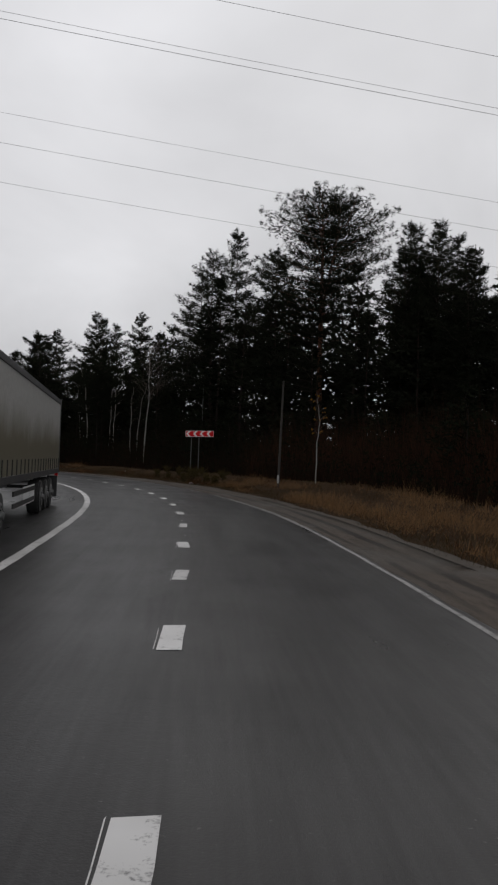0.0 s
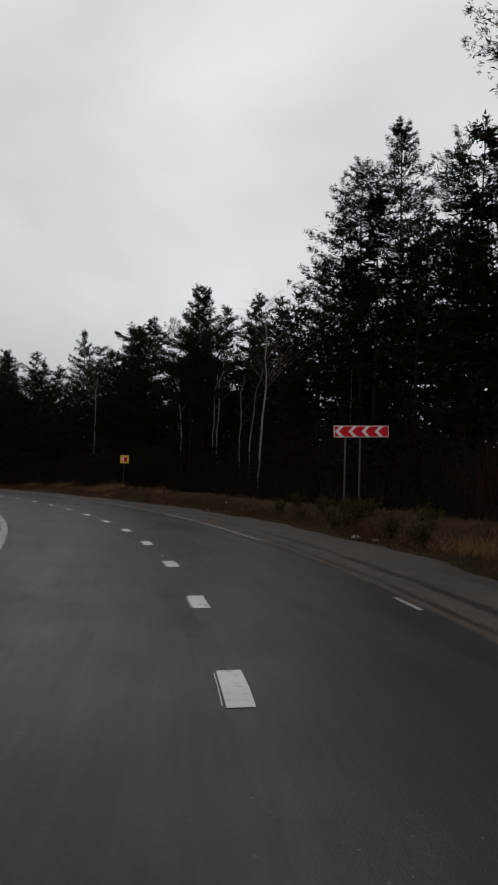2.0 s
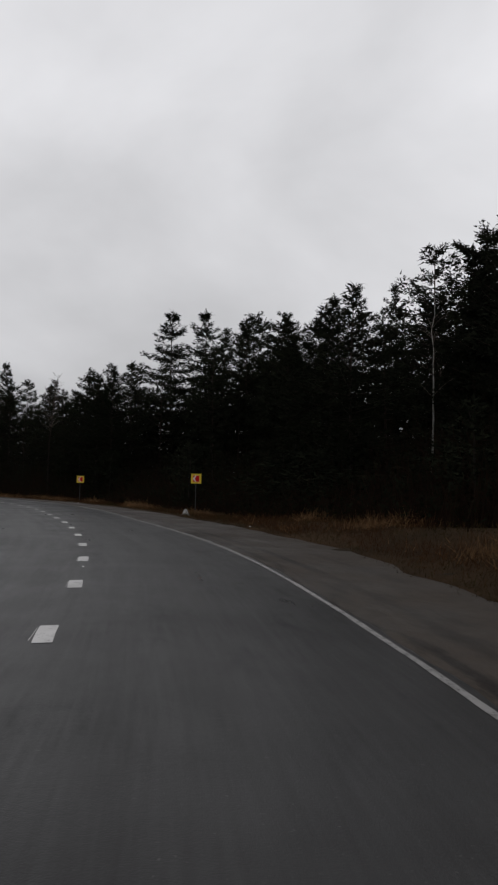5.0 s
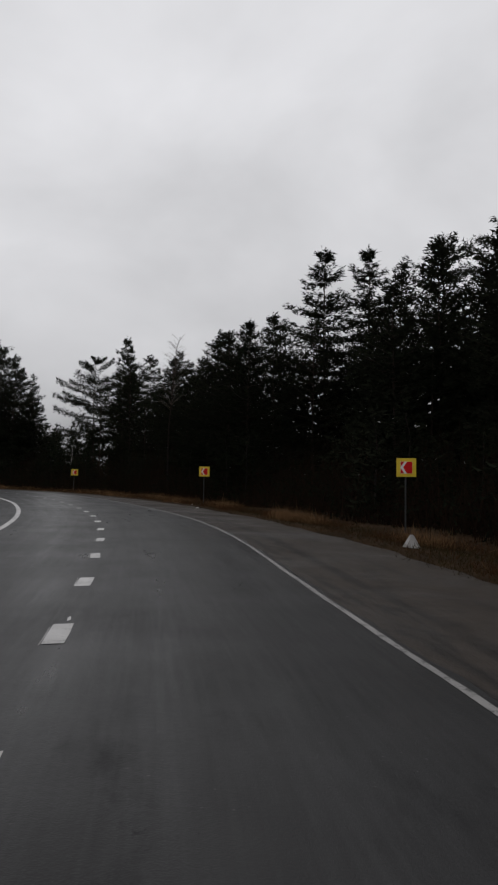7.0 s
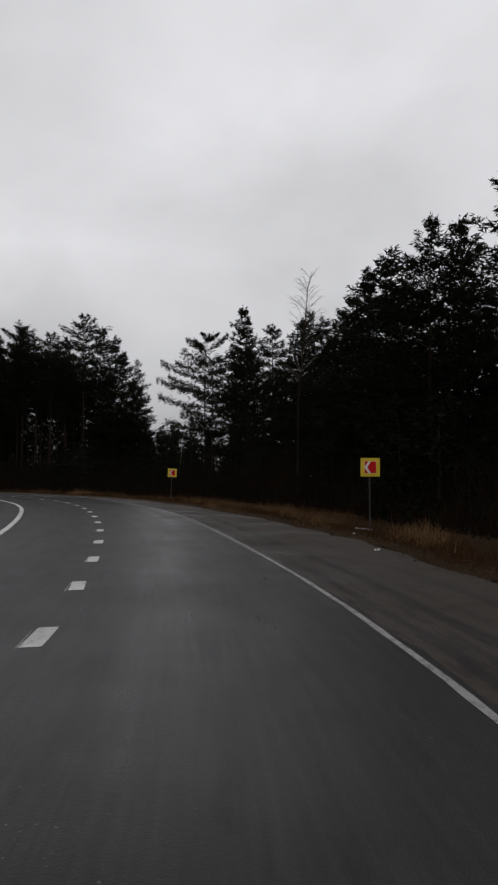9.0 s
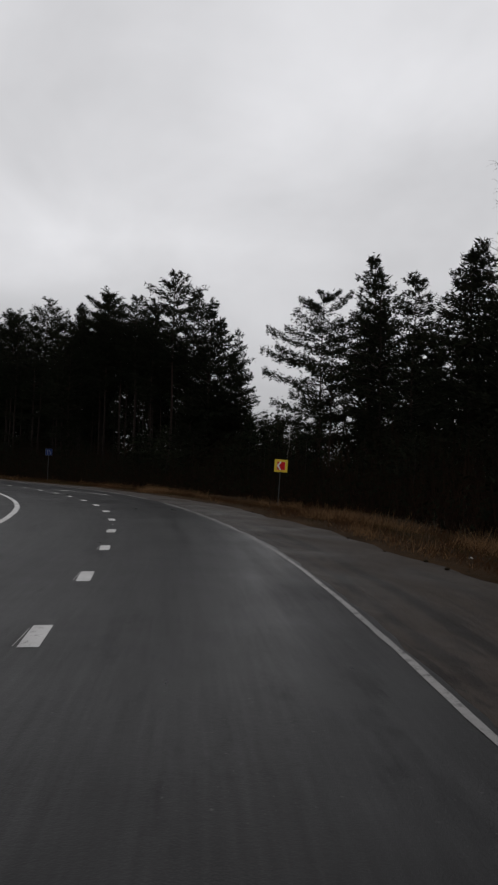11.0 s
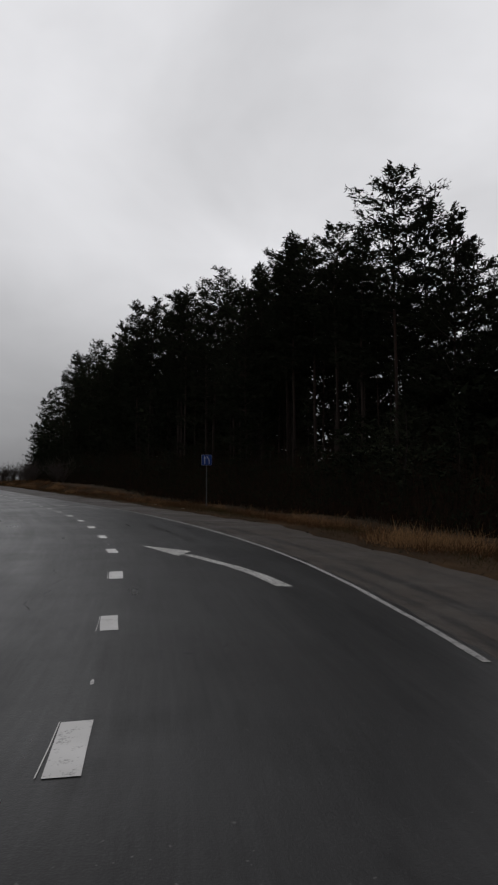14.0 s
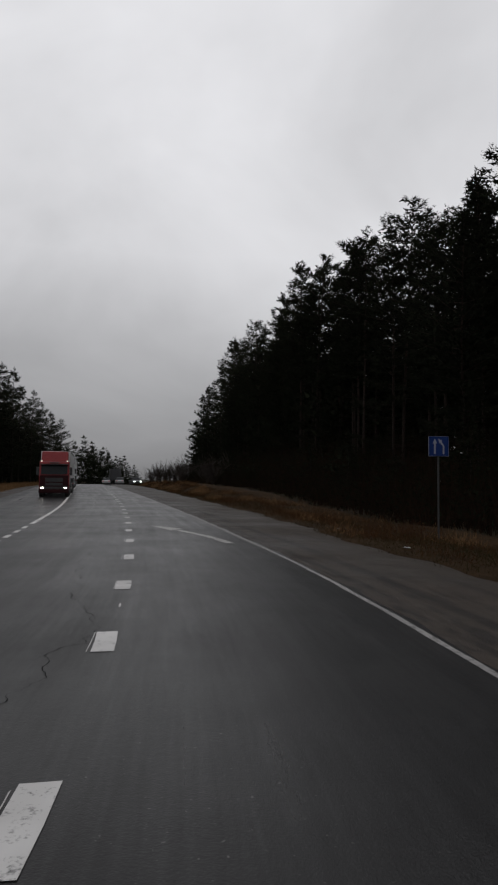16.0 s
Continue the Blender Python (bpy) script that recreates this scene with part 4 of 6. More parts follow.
PINE_LABEL = "tall Scots pine with a dark ragged green crown"
FULL_LABEL = "pine with a full dark green crown"
BACK = dict(tuft=0.50, per=9, count=4, width=0.18, dead=4, limbs=4, wooden=False, core=20, core_size=0.80, core_width=0.36)
MID = dict(tuft=0.36, per=14, count=4, width=0.12, dead=5, core=24, core_size=0.56, core_width=0.22)
NEAR = dict(tuft=0.26, per=25, count=4, width=0.080, core=46, core_size=0.48, core_width=0.19)
FINE = dict(tuft=0.20, per=34, count=7, width=0.045, core=80, core_size=0.34, core_width=0.10, dead=10)
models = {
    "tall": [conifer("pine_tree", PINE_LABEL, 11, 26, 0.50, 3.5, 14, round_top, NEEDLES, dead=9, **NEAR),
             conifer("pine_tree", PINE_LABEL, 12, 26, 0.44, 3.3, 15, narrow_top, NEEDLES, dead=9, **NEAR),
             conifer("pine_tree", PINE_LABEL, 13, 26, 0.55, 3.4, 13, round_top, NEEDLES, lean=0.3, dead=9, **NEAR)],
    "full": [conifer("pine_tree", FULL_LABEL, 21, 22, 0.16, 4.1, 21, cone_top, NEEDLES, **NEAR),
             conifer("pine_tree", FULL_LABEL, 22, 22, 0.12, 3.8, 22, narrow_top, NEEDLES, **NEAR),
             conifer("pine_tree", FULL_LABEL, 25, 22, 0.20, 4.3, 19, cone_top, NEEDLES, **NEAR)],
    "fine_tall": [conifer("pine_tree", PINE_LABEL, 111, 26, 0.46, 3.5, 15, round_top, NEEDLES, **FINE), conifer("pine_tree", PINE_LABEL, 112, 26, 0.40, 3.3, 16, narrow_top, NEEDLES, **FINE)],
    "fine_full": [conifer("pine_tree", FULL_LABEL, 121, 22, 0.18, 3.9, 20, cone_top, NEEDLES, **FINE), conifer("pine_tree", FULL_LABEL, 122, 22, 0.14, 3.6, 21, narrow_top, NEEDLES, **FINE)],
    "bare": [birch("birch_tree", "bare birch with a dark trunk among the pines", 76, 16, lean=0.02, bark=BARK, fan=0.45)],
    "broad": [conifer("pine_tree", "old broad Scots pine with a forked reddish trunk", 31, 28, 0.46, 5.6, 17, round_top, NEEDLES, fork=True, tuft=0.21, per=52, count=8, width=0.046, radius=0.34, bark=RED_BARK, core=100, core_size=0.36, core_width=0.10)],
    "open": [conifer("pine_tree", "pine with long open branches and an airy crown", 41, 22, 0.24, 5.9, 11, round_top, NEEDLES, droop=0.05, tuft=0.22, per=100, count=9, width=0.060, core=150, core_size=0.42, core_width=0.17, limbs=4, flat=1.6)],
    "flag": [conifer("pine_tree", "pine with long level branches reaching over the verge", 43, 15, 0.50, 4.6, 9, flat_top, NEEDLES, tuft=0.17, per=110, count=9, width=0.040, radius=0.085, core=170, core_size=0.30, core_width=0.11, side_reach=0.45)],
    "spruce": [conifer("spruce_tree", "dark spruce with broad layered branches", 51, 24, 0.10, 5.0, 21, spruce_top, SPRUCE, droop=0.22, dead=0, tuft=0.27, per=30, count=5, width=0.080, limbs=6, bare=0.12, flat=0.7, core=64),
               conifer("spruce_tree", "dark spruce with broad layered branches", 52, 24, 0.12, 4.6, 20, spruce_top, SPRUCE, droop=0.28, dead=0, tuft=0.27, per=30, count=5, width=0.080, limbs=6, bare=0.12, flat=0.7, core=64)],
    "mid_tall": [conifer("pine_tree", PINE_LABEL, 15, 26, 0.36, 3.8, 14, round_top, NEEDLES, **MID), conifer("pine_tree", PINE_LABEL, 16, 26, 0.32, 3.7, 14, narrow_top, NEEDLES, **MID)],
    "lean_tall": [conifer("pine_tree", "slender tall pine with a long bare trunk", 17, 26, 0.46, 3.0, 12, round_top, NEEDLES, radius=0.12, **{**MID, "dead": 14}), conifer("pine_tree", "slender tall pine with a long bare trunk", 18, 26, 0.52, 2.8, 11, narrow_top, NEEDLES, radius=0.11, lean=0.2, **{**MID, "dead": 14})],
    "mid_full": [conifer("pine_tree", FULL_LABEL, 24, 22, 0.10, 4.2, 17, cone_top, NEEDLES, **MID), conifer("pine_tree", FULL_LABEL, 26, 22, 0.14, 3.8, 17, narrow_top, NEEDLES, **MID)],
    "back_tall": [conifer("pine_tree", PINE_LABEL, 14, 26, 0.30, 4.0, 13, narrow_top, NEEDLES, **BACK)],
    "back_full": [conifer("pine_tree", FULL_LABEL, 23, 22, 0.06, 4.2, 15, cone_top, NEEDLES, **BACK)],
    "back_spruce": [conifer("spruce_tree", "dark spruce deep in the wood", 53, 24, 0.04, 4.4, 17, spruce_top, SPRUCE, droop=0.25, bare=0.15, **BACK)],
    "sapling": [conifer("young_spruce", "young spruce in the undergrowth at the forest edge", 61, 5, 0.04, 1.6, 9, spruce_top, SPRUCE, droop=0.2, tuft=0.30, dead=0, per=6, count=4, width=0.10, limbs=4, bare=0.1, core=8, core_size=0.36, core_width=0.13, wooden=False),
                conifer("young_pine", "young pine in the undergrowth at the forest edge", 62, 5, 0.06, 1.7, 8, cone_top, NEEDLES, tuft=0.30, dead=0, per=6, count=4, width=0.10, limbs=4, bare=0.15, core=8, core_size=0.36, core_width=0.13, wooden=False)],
    "birch": [birch("birch_tree", "bare birch with a white trunk", 71, 16, lean=0.03),
              birch("birch_tree", "bare birch with a white trunk", 72, 16, lean=-0.06)],
    "slim": [birch("birch_tree", "slim bare birch with a white trunk", 73, 12, twigs=False, lean=0.03, fan=0.4), birch("birch_tree", "slim bare birch with a white trunk", 77, 12, twigs=False, lean=-0.04, fan=0.4)],
    "yellow": [birch("birch_tree", "young birch with its last yellow leaves", 74, 8, twigs=False, lean=-0.02, leaves=26, fan=0.2)],
}
HEIGHT = {"fine_tall": 26, "fine_full": 22, "bare": 16, "flag": 15, "lean_tall": 26, "mid_tall": 26, "mid_full": 22, "tall": 26, "full": 22, "broad": 28, "open": 22, "spruce": 24, "sapling": 5, "birch": 16, "slim": 12, "yellow": 8, "back_tall": 26, "back_full": 22, "back_spruce": 24}
used = set()
pick = random.Random(17)


def plant(kind, s, o, top, girth=1.0, turn=None, xy=None):
    """Stands a tree whose top reaches that height above the level of the road."""
    if xy is None:
        x, y, z = stand(s, o)
    else:
        x, y, z = xy[0], xy[1], float(crown_z(s)) - 0.5
    n = pick.randrange(len(models[kind]))
    model = models[kind][n]
    k = (top - z) / HEIGHT[kind]
    wide = girth * (0.35 + 0.65 * k) * pick.uniform(0.92, 1.1)
    turn = pick.uniform(0, 360) if turn is None else turn
    m = Matrix.LocRotScale((x, y, z - 0.05), Euler((0, 0, radians(turn))), (wide, wide, k))
    if (kind, n) in used:
        return copy_thing(model, m @ Matrix.Diagonal((*(1 / v for v in model.scale), 1)))
    used.add((kind, n))
    model.matrix_basis = m
    return model


# along the entry to the bend
for kind, s, o, top in (
        ("broad", 48.2, 22.3, 27.0), ("fine_full", 44, 28.5, 24.1), ("fine_full", 42, 28.8, 23.3), ("fine_full", 38, 26, 20.4), ("fine_full", 34, 23.5, 17.5),
        ("fine_tall", 62.8, 24.5, 28.7), ("fine_tall", 66, 24, 26.6), ("fine_full", 71, 27, 26.0), ("fine_full", 77, 30, 23.5), ("fine_tall", 60, 27, 25.8),
        ("full", 85, 34, 21.1), ("full", 89.4, 26, 23.1), ("tall", 97.5, 44, 27.6), ("full", 95, 36, 23.8), ("full", 102, 30, 22.7),
        ("tall", 111, 34, 23.3), ("full", 84.0, 22.1, 20.9), ("fine_full", 40, 24, 21.3), ("fine_full", 37.3, 24, 20.2), ("fine_full", 34.5, 24, 17.9)):
    plant(kind, s, o, top)
for kind, s, o, top in (
        ("birch", 65.1, 14.6, 14.0), ("slim", 80.2, 17.3, 13.0), ("slim", 77.9, 19.0, 11.0), ("slim", 75.2, 17.6, 11.5), ("slim", 71.0, 17.0, 10.0),
        ("slim", 69.0, 16.4, 10.0), ("slim", 93, 27, 15), ("yellow", 32.0, 10.6, 6.0), ("slim", 101, 21, 13.0),
        ("bare", 111, 30, 17.5), ("bare", 159.1, 15.2, 16.4), ("slim", 201.3, 35.0, 8.8)):
    plant(kind, s, o, top)
plant("flag", 72.5, 13.4, 12.1, girth=0.80, turn=heading(72) + 75)
# round the middle of the bend
for kind, s, o, top in (
        ("spruce", 117, 41, 25.4), ("spruce", 134.8, 50.7, 29.4), ("full", 99.5, 15, 13.1), ("full", 104, 30, 21.6), ("full", 119, 38, 21.5),
        ("full", 125, 30, 20.6), ("full", 134, 32, 22.3), ("tall", 142, 34, 24.2), ("full", 101, 24, 16.9), ("full", 115, 32, 18.6),
        ("spruce", 111, 20, 16.2), ("full", 116, 22, 15.9), ("full", 125, 26, 17.3), ("tall", 133, 30, 21.4), ("full", 138, 30, 22.2),
        ("full", 145, 32, 22.5), ("full", 151, 22, 18.0), ("full", 161, 26, 19.7)):
    plant(kind, s, o, top)
plant("spruce", 154, 36, 28.0, girth=1.25)
plant("spruce", 154.5, 30.8, 27.2, girth=1.25)
# before the clearing
for kind, s, o, top in (
        ("spruce", 147, 17.2, 15.9), ("full", 152, 18, 15.9), ("full", 156, 20, 16.8), ("full", 156, 18, 14.1), ("full", 163, 22, 15.5), ("full", 168, 24, 16.3),
        ("full", 173, 26, 17.8), ("full", 163, 24, 19.0), ("full", 174, 28, 19.0), ("full", 185, 30, 20.0), ("tall", 185, 34, 20.9),
        ("full", 191, 36.3, 25.1), ("open", 196.5, 34.8, 21.8), ("full", 193, 39, 19.6)):
    plant(kind, s, o, top)
# tall wood along the straight
for kind, s, o, top in (
        ("tall", 211.8, 26, 25.6), ("full", 213.0, 29.6, 25.0), ("full", 211.0, 32.0, 21.3), ("full", 210.4, 30.4, 23.3), ("full", 208.6, 34.0, 13.5), ("full", 209.4, 33.2, 17.0), ("tall", 216, 25.6, 22.8), ("tall", 220.3, 26, 24.1), ("tall", 223.0, 27.4, 23.0), ("tall", 225.0, 26.5, 24.6), ("tall", 228.5, 26, 26.6), ("tall", 231.5, 27, 25.0),
        ("tall", 237.4, 30.5, 29.4), ("tall", 242, 29, 27.8), ("tall", 253, 27.7, 30.1), ("tall", 259, 26, 28.6), ("tall", 267, 28, 30.7),
        ("tall", 279, 25.3, 31.6), ("tall", 275, 26, 30.8), ("tall", 295, 27, 31.4), ("full", 293, 27, 28.7), ("full", 235, 24, 22.0), ("tall", 263, 27, 29.1)):
    plant(kind, s, o, top)
for kind, s, o, top in (
        ("mid_full", 334, 28, 31.5), ("mid_full", 341, 28.3, 33.5), ("back_spruce", 367, 30, 31.3), ("mid_full", 315, 29, 30.5), ("mid_full", 352, 30, 30), ("mid_full", 385, 31, 30),
        ("back_spruce", 405, 32, 31), ("back_spruce", 427, 33, 31), ("back_spruce", 446, 33, 23.8), ("mid_full", 323, 34, 29), ("back_spruce", 440, 36, 26)):
    plant(kind, s, o, top)
edge_wood = random.Random(41)
for k in range(34):
    s = 213 + 33 * (k + edge_wood.uniform(0, 1)) / 34
    plant(edge_wood.choice(("mid_tall", "lean_tall", "lean_tall")), s, edge_wood.uniform(27, 37), float(np.interp(s, (212, 220, 228, 246), (21, 21.5, 24, 26.5))) * edge_wood.uniform(0.84, 1.0), girth=0.85)
# on the other side of the straight
for kind, s, o, top in (
        ("mid_full", 333, -17, 23.4), ("mid_full", 317, -17.5, 21.9), ("mid_tall", 371, -17, 23.6), ("mid_full", 471, -17, 25), ("mid_full", 350, -20, 22.5), ("mid_full", 300, -19, 20.5),
        ("mid_tall", 395, -16.5, 23.0), ("mid_full", 430, -17, 24.0), ("mid_full", 285, -20, 20.0), ("mid_full", 410, -19, 22), ("mid_full", 345, -17, 21.5), ("mid_full", 450, -18, 23)):
    plant(kind, s, o, top)
# where the road bends away beyond the crest
for kind, x, y, top in (
        ("back_full", -478, -28, 21), ("back_full", -482, -20, 19), ("back_full", -470, -34, 23), ("back_full", -484, -12, 15), ("back_full", -488, -7, 13), ("back_full", -486, -26, 24.5), ("back_full", -487, -22, 21.5), ("back_full", -489, -17, 18.5), ("back_full", -490, -14, 16.0),
        ("back_full", -491, -10, 14.0), ("back_full", -492, -6, 14.3), ("back_spruce", -494, -1, 9.5), ("back_spruce", -493, -3, 8.5)):
    plant(kind, 440, 0, top, xy=(x, y))

# the wood behind the first rows
deep = random.Random(23)
row_o = lambda s: np.interp(s, (0, 45, 75, 100, 130, 165, 195), (22, 22, 24, 26, 28, 26, 34))
row_h = lambda s: np.interp(s, (0, 35, 50, 66, 80, 100, 120, 140, 155, 175, 195, 212, 240, 260, 300), (15, 17, 23, 24, 20, 18, 17, 19, 19, 15.5, 17, 22, 26, 28, 29))
for s in np.arange(26, 194, 4.6):
    o = float(row_o(s)) + deep.uniform(-4, 5)
    plant(deep.choice(("mid_full", "mid_tall", "mid_full")), s + deep.uniform(-1, 1), o, float(row_h(s)) * deep.uniform(0.80, 1.0) * (0.82 if 66 < s < 98 else 1.0))
for s in np.arange(240, 345, 4.6):
    plant(deep.choice(("mid_tall", "mid_full", "mid_tall")), s, 26.5 + deep.uniform(0, 3), float(row_h(s)) * deep.uniform(0.9, 1.08))
for s in np.arange(6, 194, 2.7):
    o = float(row_o(s)) + deep.uniform(-2, 16)
    plant(deep.choice(("back_full", "back_full", "back_tall", "back_spruce")), s + deep.uniform(-1, 1), o, float(row_h(s)) * deep.uniform(0.68, 0.98))
for s in np.arange(246, 345, 2.6):
    o = 28 + deep.uniform(0, 14)
    plant(deep.choice(("back_tall", "back_full", "back_full")), s, o, float(row_h(s)) * deep.uniform(0.7, 0.98))
for s in np.arange(285, 480, 5):
    plant(deep.choice(("back_full", "back_spruce", "back_tall")), s, -18.5 - deep.uniform(0, 9), float(crown_z(s)) + deep.uniform(16, 21))
for s, o, top in ((264, 95, 17), (270, 90, 18), (281, 100, 19), (280, 106, 17), (257, 92, 15), (289, 104, 18), (250, 88, 14), (276, 96, 16)):
    plant("back_full", s, o, top)
# young trees along the edge of the wood
for s in np.arange(12, 330, 1.9):
    low = float(np.interp(s, (0, 50, 75, 110, 150, 200, 230, 330), (13.5, 14, 14.5, 14.5, 14.5, 17, 17, 17)))
    o = low + deep.uniform(0, 7) + (1.5 if 66 < s < 87 else 0)
    plant("sapling", s + deep.uniform(-1, 1), o, deep.uniform(2.2, 6.2), girth=1.25)
for s in np.arange(52, 112, 1.25):
    plant("sapling", s, 15.2 + deep.uniform(0, 4.5), deep.uniform(2.6, 4.8), girth=2.3)
for s in np.arange(198, 226, 2.2):
    plant("sapling", s, deep.uniform(34, 62), deep.uniform(4, 7), girth=1.3)

# ---------------------------------------------------------------- far wood, undergrowth and grass (stuff)


def far_wood():
    """Many small conifers far behind the edge, too many to count."""
    r = np.random.RandomState(5)
    pile = Pile()

    def one(x, y, z, h):
        n = 28
        k = r.uniform(0.02, 1.0, n)
        az = r.uniform(0, 6.28, n)
        reach = h * 0.16 * (1.05 - k) ** 0.6 * r.uniform(0.6, 1.3, n) + 0.25
        centre = np.stack([x + 0.4 * reach * np.cos(az), y + 0.4 * reach * np.sin(az), z + k * h], 1)
        way = np.stack([np.cos(az), np.sin(az), np.full(n, 0.2)], 1)
        pile.add(*tufts(r, centre, way, min(1.1, h * 0.085), 7, min(0.55, h * 0.040), 0.9, 0.5))
        pile.add(np.array([[x - 0.15, y, z], [x + 0.15, y, z], [x, y, z + h]]), np.array([[0, 1, 2]]))

    for s in np.arange(-5, 196, 1.5):
        for o0, o1 in ((5, 11), (13, 24)):
            o = float(row_o(s)) + r.uniform(o0, o1)
            x, y, z = stand(s, o)
            one(x, y, z, float(row_h(s)) * r.uniform(0.50, 0.95))
    for s in np.arange(236, 300, 1.6):
        x, y, z = stand(s, r.uniform(100, 118))
        one(x, y, z, r.uniform(12, 17))
    for s in np.arange(209, 470, 1.6):
        for a in (0.3, 1.0):
            x, y, z = stand(s, 30 + a * min(18, (s - 205) * 0.55) + r.uniform(-1, 2))
            one(x, y, z, r.uniform(9, 12.5) if s < 246 else r.uniform(9, 20) + 5 * float(ramp(s, 240, 300)))
    for s in np.arange(265, 500, 1.8):
        x, y, z = stand(s, -26 - r.uniform(0, 14))
        one(x, y, z, r.uniform(14, 19))
    for s in np.arange(265, 500, 2.4):
        x, y, z = stand(s, -21 - r.uniform(0, 5))
        one(x, y, z, r.uniform(10, 17))
    for s in np.arange(196, 230, 1.3):
        for o0, o1, h0, h1 in ((36, 44, 3.5, 5.5), (46, 58, 5, 8), (60, 74, 6, 9.5)):
            x, y, z = stand(s, r.uniform(o0, o1))
            one(x, y, z, r.uniform(h0, h1))
    for _ in range(60):
        x, y = r.uniform(-512, -468), r.uniform(-48, 4)
        one(x, y, -7.0, r.uniform(9, 13) + (12 if y < -18 else 4 if y < -8 else 0))
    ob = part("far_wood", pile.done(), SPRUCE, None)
    tagged(ob, "dark conifer wood far behind the roadside trees", "wood", kind="stuff")


def undergrowth():
    """Leafless brush and low evergreen growth at the foot of the wood."""
    r = np.random.RandomState(6)
    twigs, leafy = Pile(), Pile()
    n = 18000
    s = r.uniform(5, 335, n)
    low = np.interp(s, (0, 40, 50, 100, 110, 150, 200, 230, 335), (11.0, 11.2, 10.5, 10.7, 12.2, 12.5, 13.5, 14, 15))
    o = low + r.gamma(1.6, 3.2, n)
    keep = ~((s > 197) & (s < 207) & (o > 40)) & ~((s > 64) & (s < 85.5) & (o > 11) & (o < 14.8 - 0.16 * (85.5 - s)))
    s, o = s[keep], o[keep]
    x, y = plan(s, o)
    z = ground_z(s, o)
    h = (0.7 + 4.2 * np.clip((o - low[keep]) / 7, 0, 1)) * r.uniform(0.5, 1.4, len(s))
    foot = np.stack([x, y, z], 1)
    way = np.tile([0, 0, 1.0], (len(s), 1))
    v, f = tufts(r, foot, way, 1.0, 4, 0.045, 0.28)
    v = v.reshape(-1, 3, 3)
    v[:, 2] = v[:, 0] + (v[:, 2] - v[:, 0]) * np.repeat(h, 4)[:, None]
    twigs.add(v.reshape(-1, 3), f)
    m = 16000
    k = r.randint(0, len(s), m)
    c = foot[k] + r.normal(size=(m, 3)) * 0.3 + np.array([0, 0, 1.0]) * (h[k] * r.uniform(0.2, 0.9, m))[:, None]
    leafy.add(*tufts(r, c, np.tile([0, 0, 0.5], (m, 1)), 0.30, 4, 0.085, 1.0, 0.9))
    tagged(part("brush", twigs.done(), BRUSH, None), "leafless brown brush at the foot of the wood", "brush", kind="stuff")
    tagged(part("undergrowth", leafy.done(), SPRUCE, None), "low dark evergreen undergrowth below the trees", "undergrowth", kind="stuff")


def red_brush():
    """A thicket of leafless reddish shoots below the tall pines at the entry."""
    r = np.random.RandomState(16)
    n = 3600
    s, o = r.uniform(6, 46, n), 12.6 + r.gamma(1.5, 2.0, n)
    x, y = plan(s, o)
    foot = np.stack([x, y, ground_z(s, o)], 1)
    h = r.uniform(1.4, 5.2, n) * np.clip((o - 11.6) / 3.5, 0.35, 1)
    v, f = tufts(r, foot, np.tile([0, 0, 1.0], (n, 1)), 1.0, 4, 0.035, 0.22)
    v = v.reshape(-1, 3, 3)
    v[:, 2] = v[:, 0] + (v[:, 2] - v[:, 0]) * np.repeat(h, 4)[:, None]
    tagged(part("brush", (v.reshape(-1, 3), f), RED_BRUSH, None), "leafless reddish-brown shoots at the edge of the wood", "brush", kind="stuff")


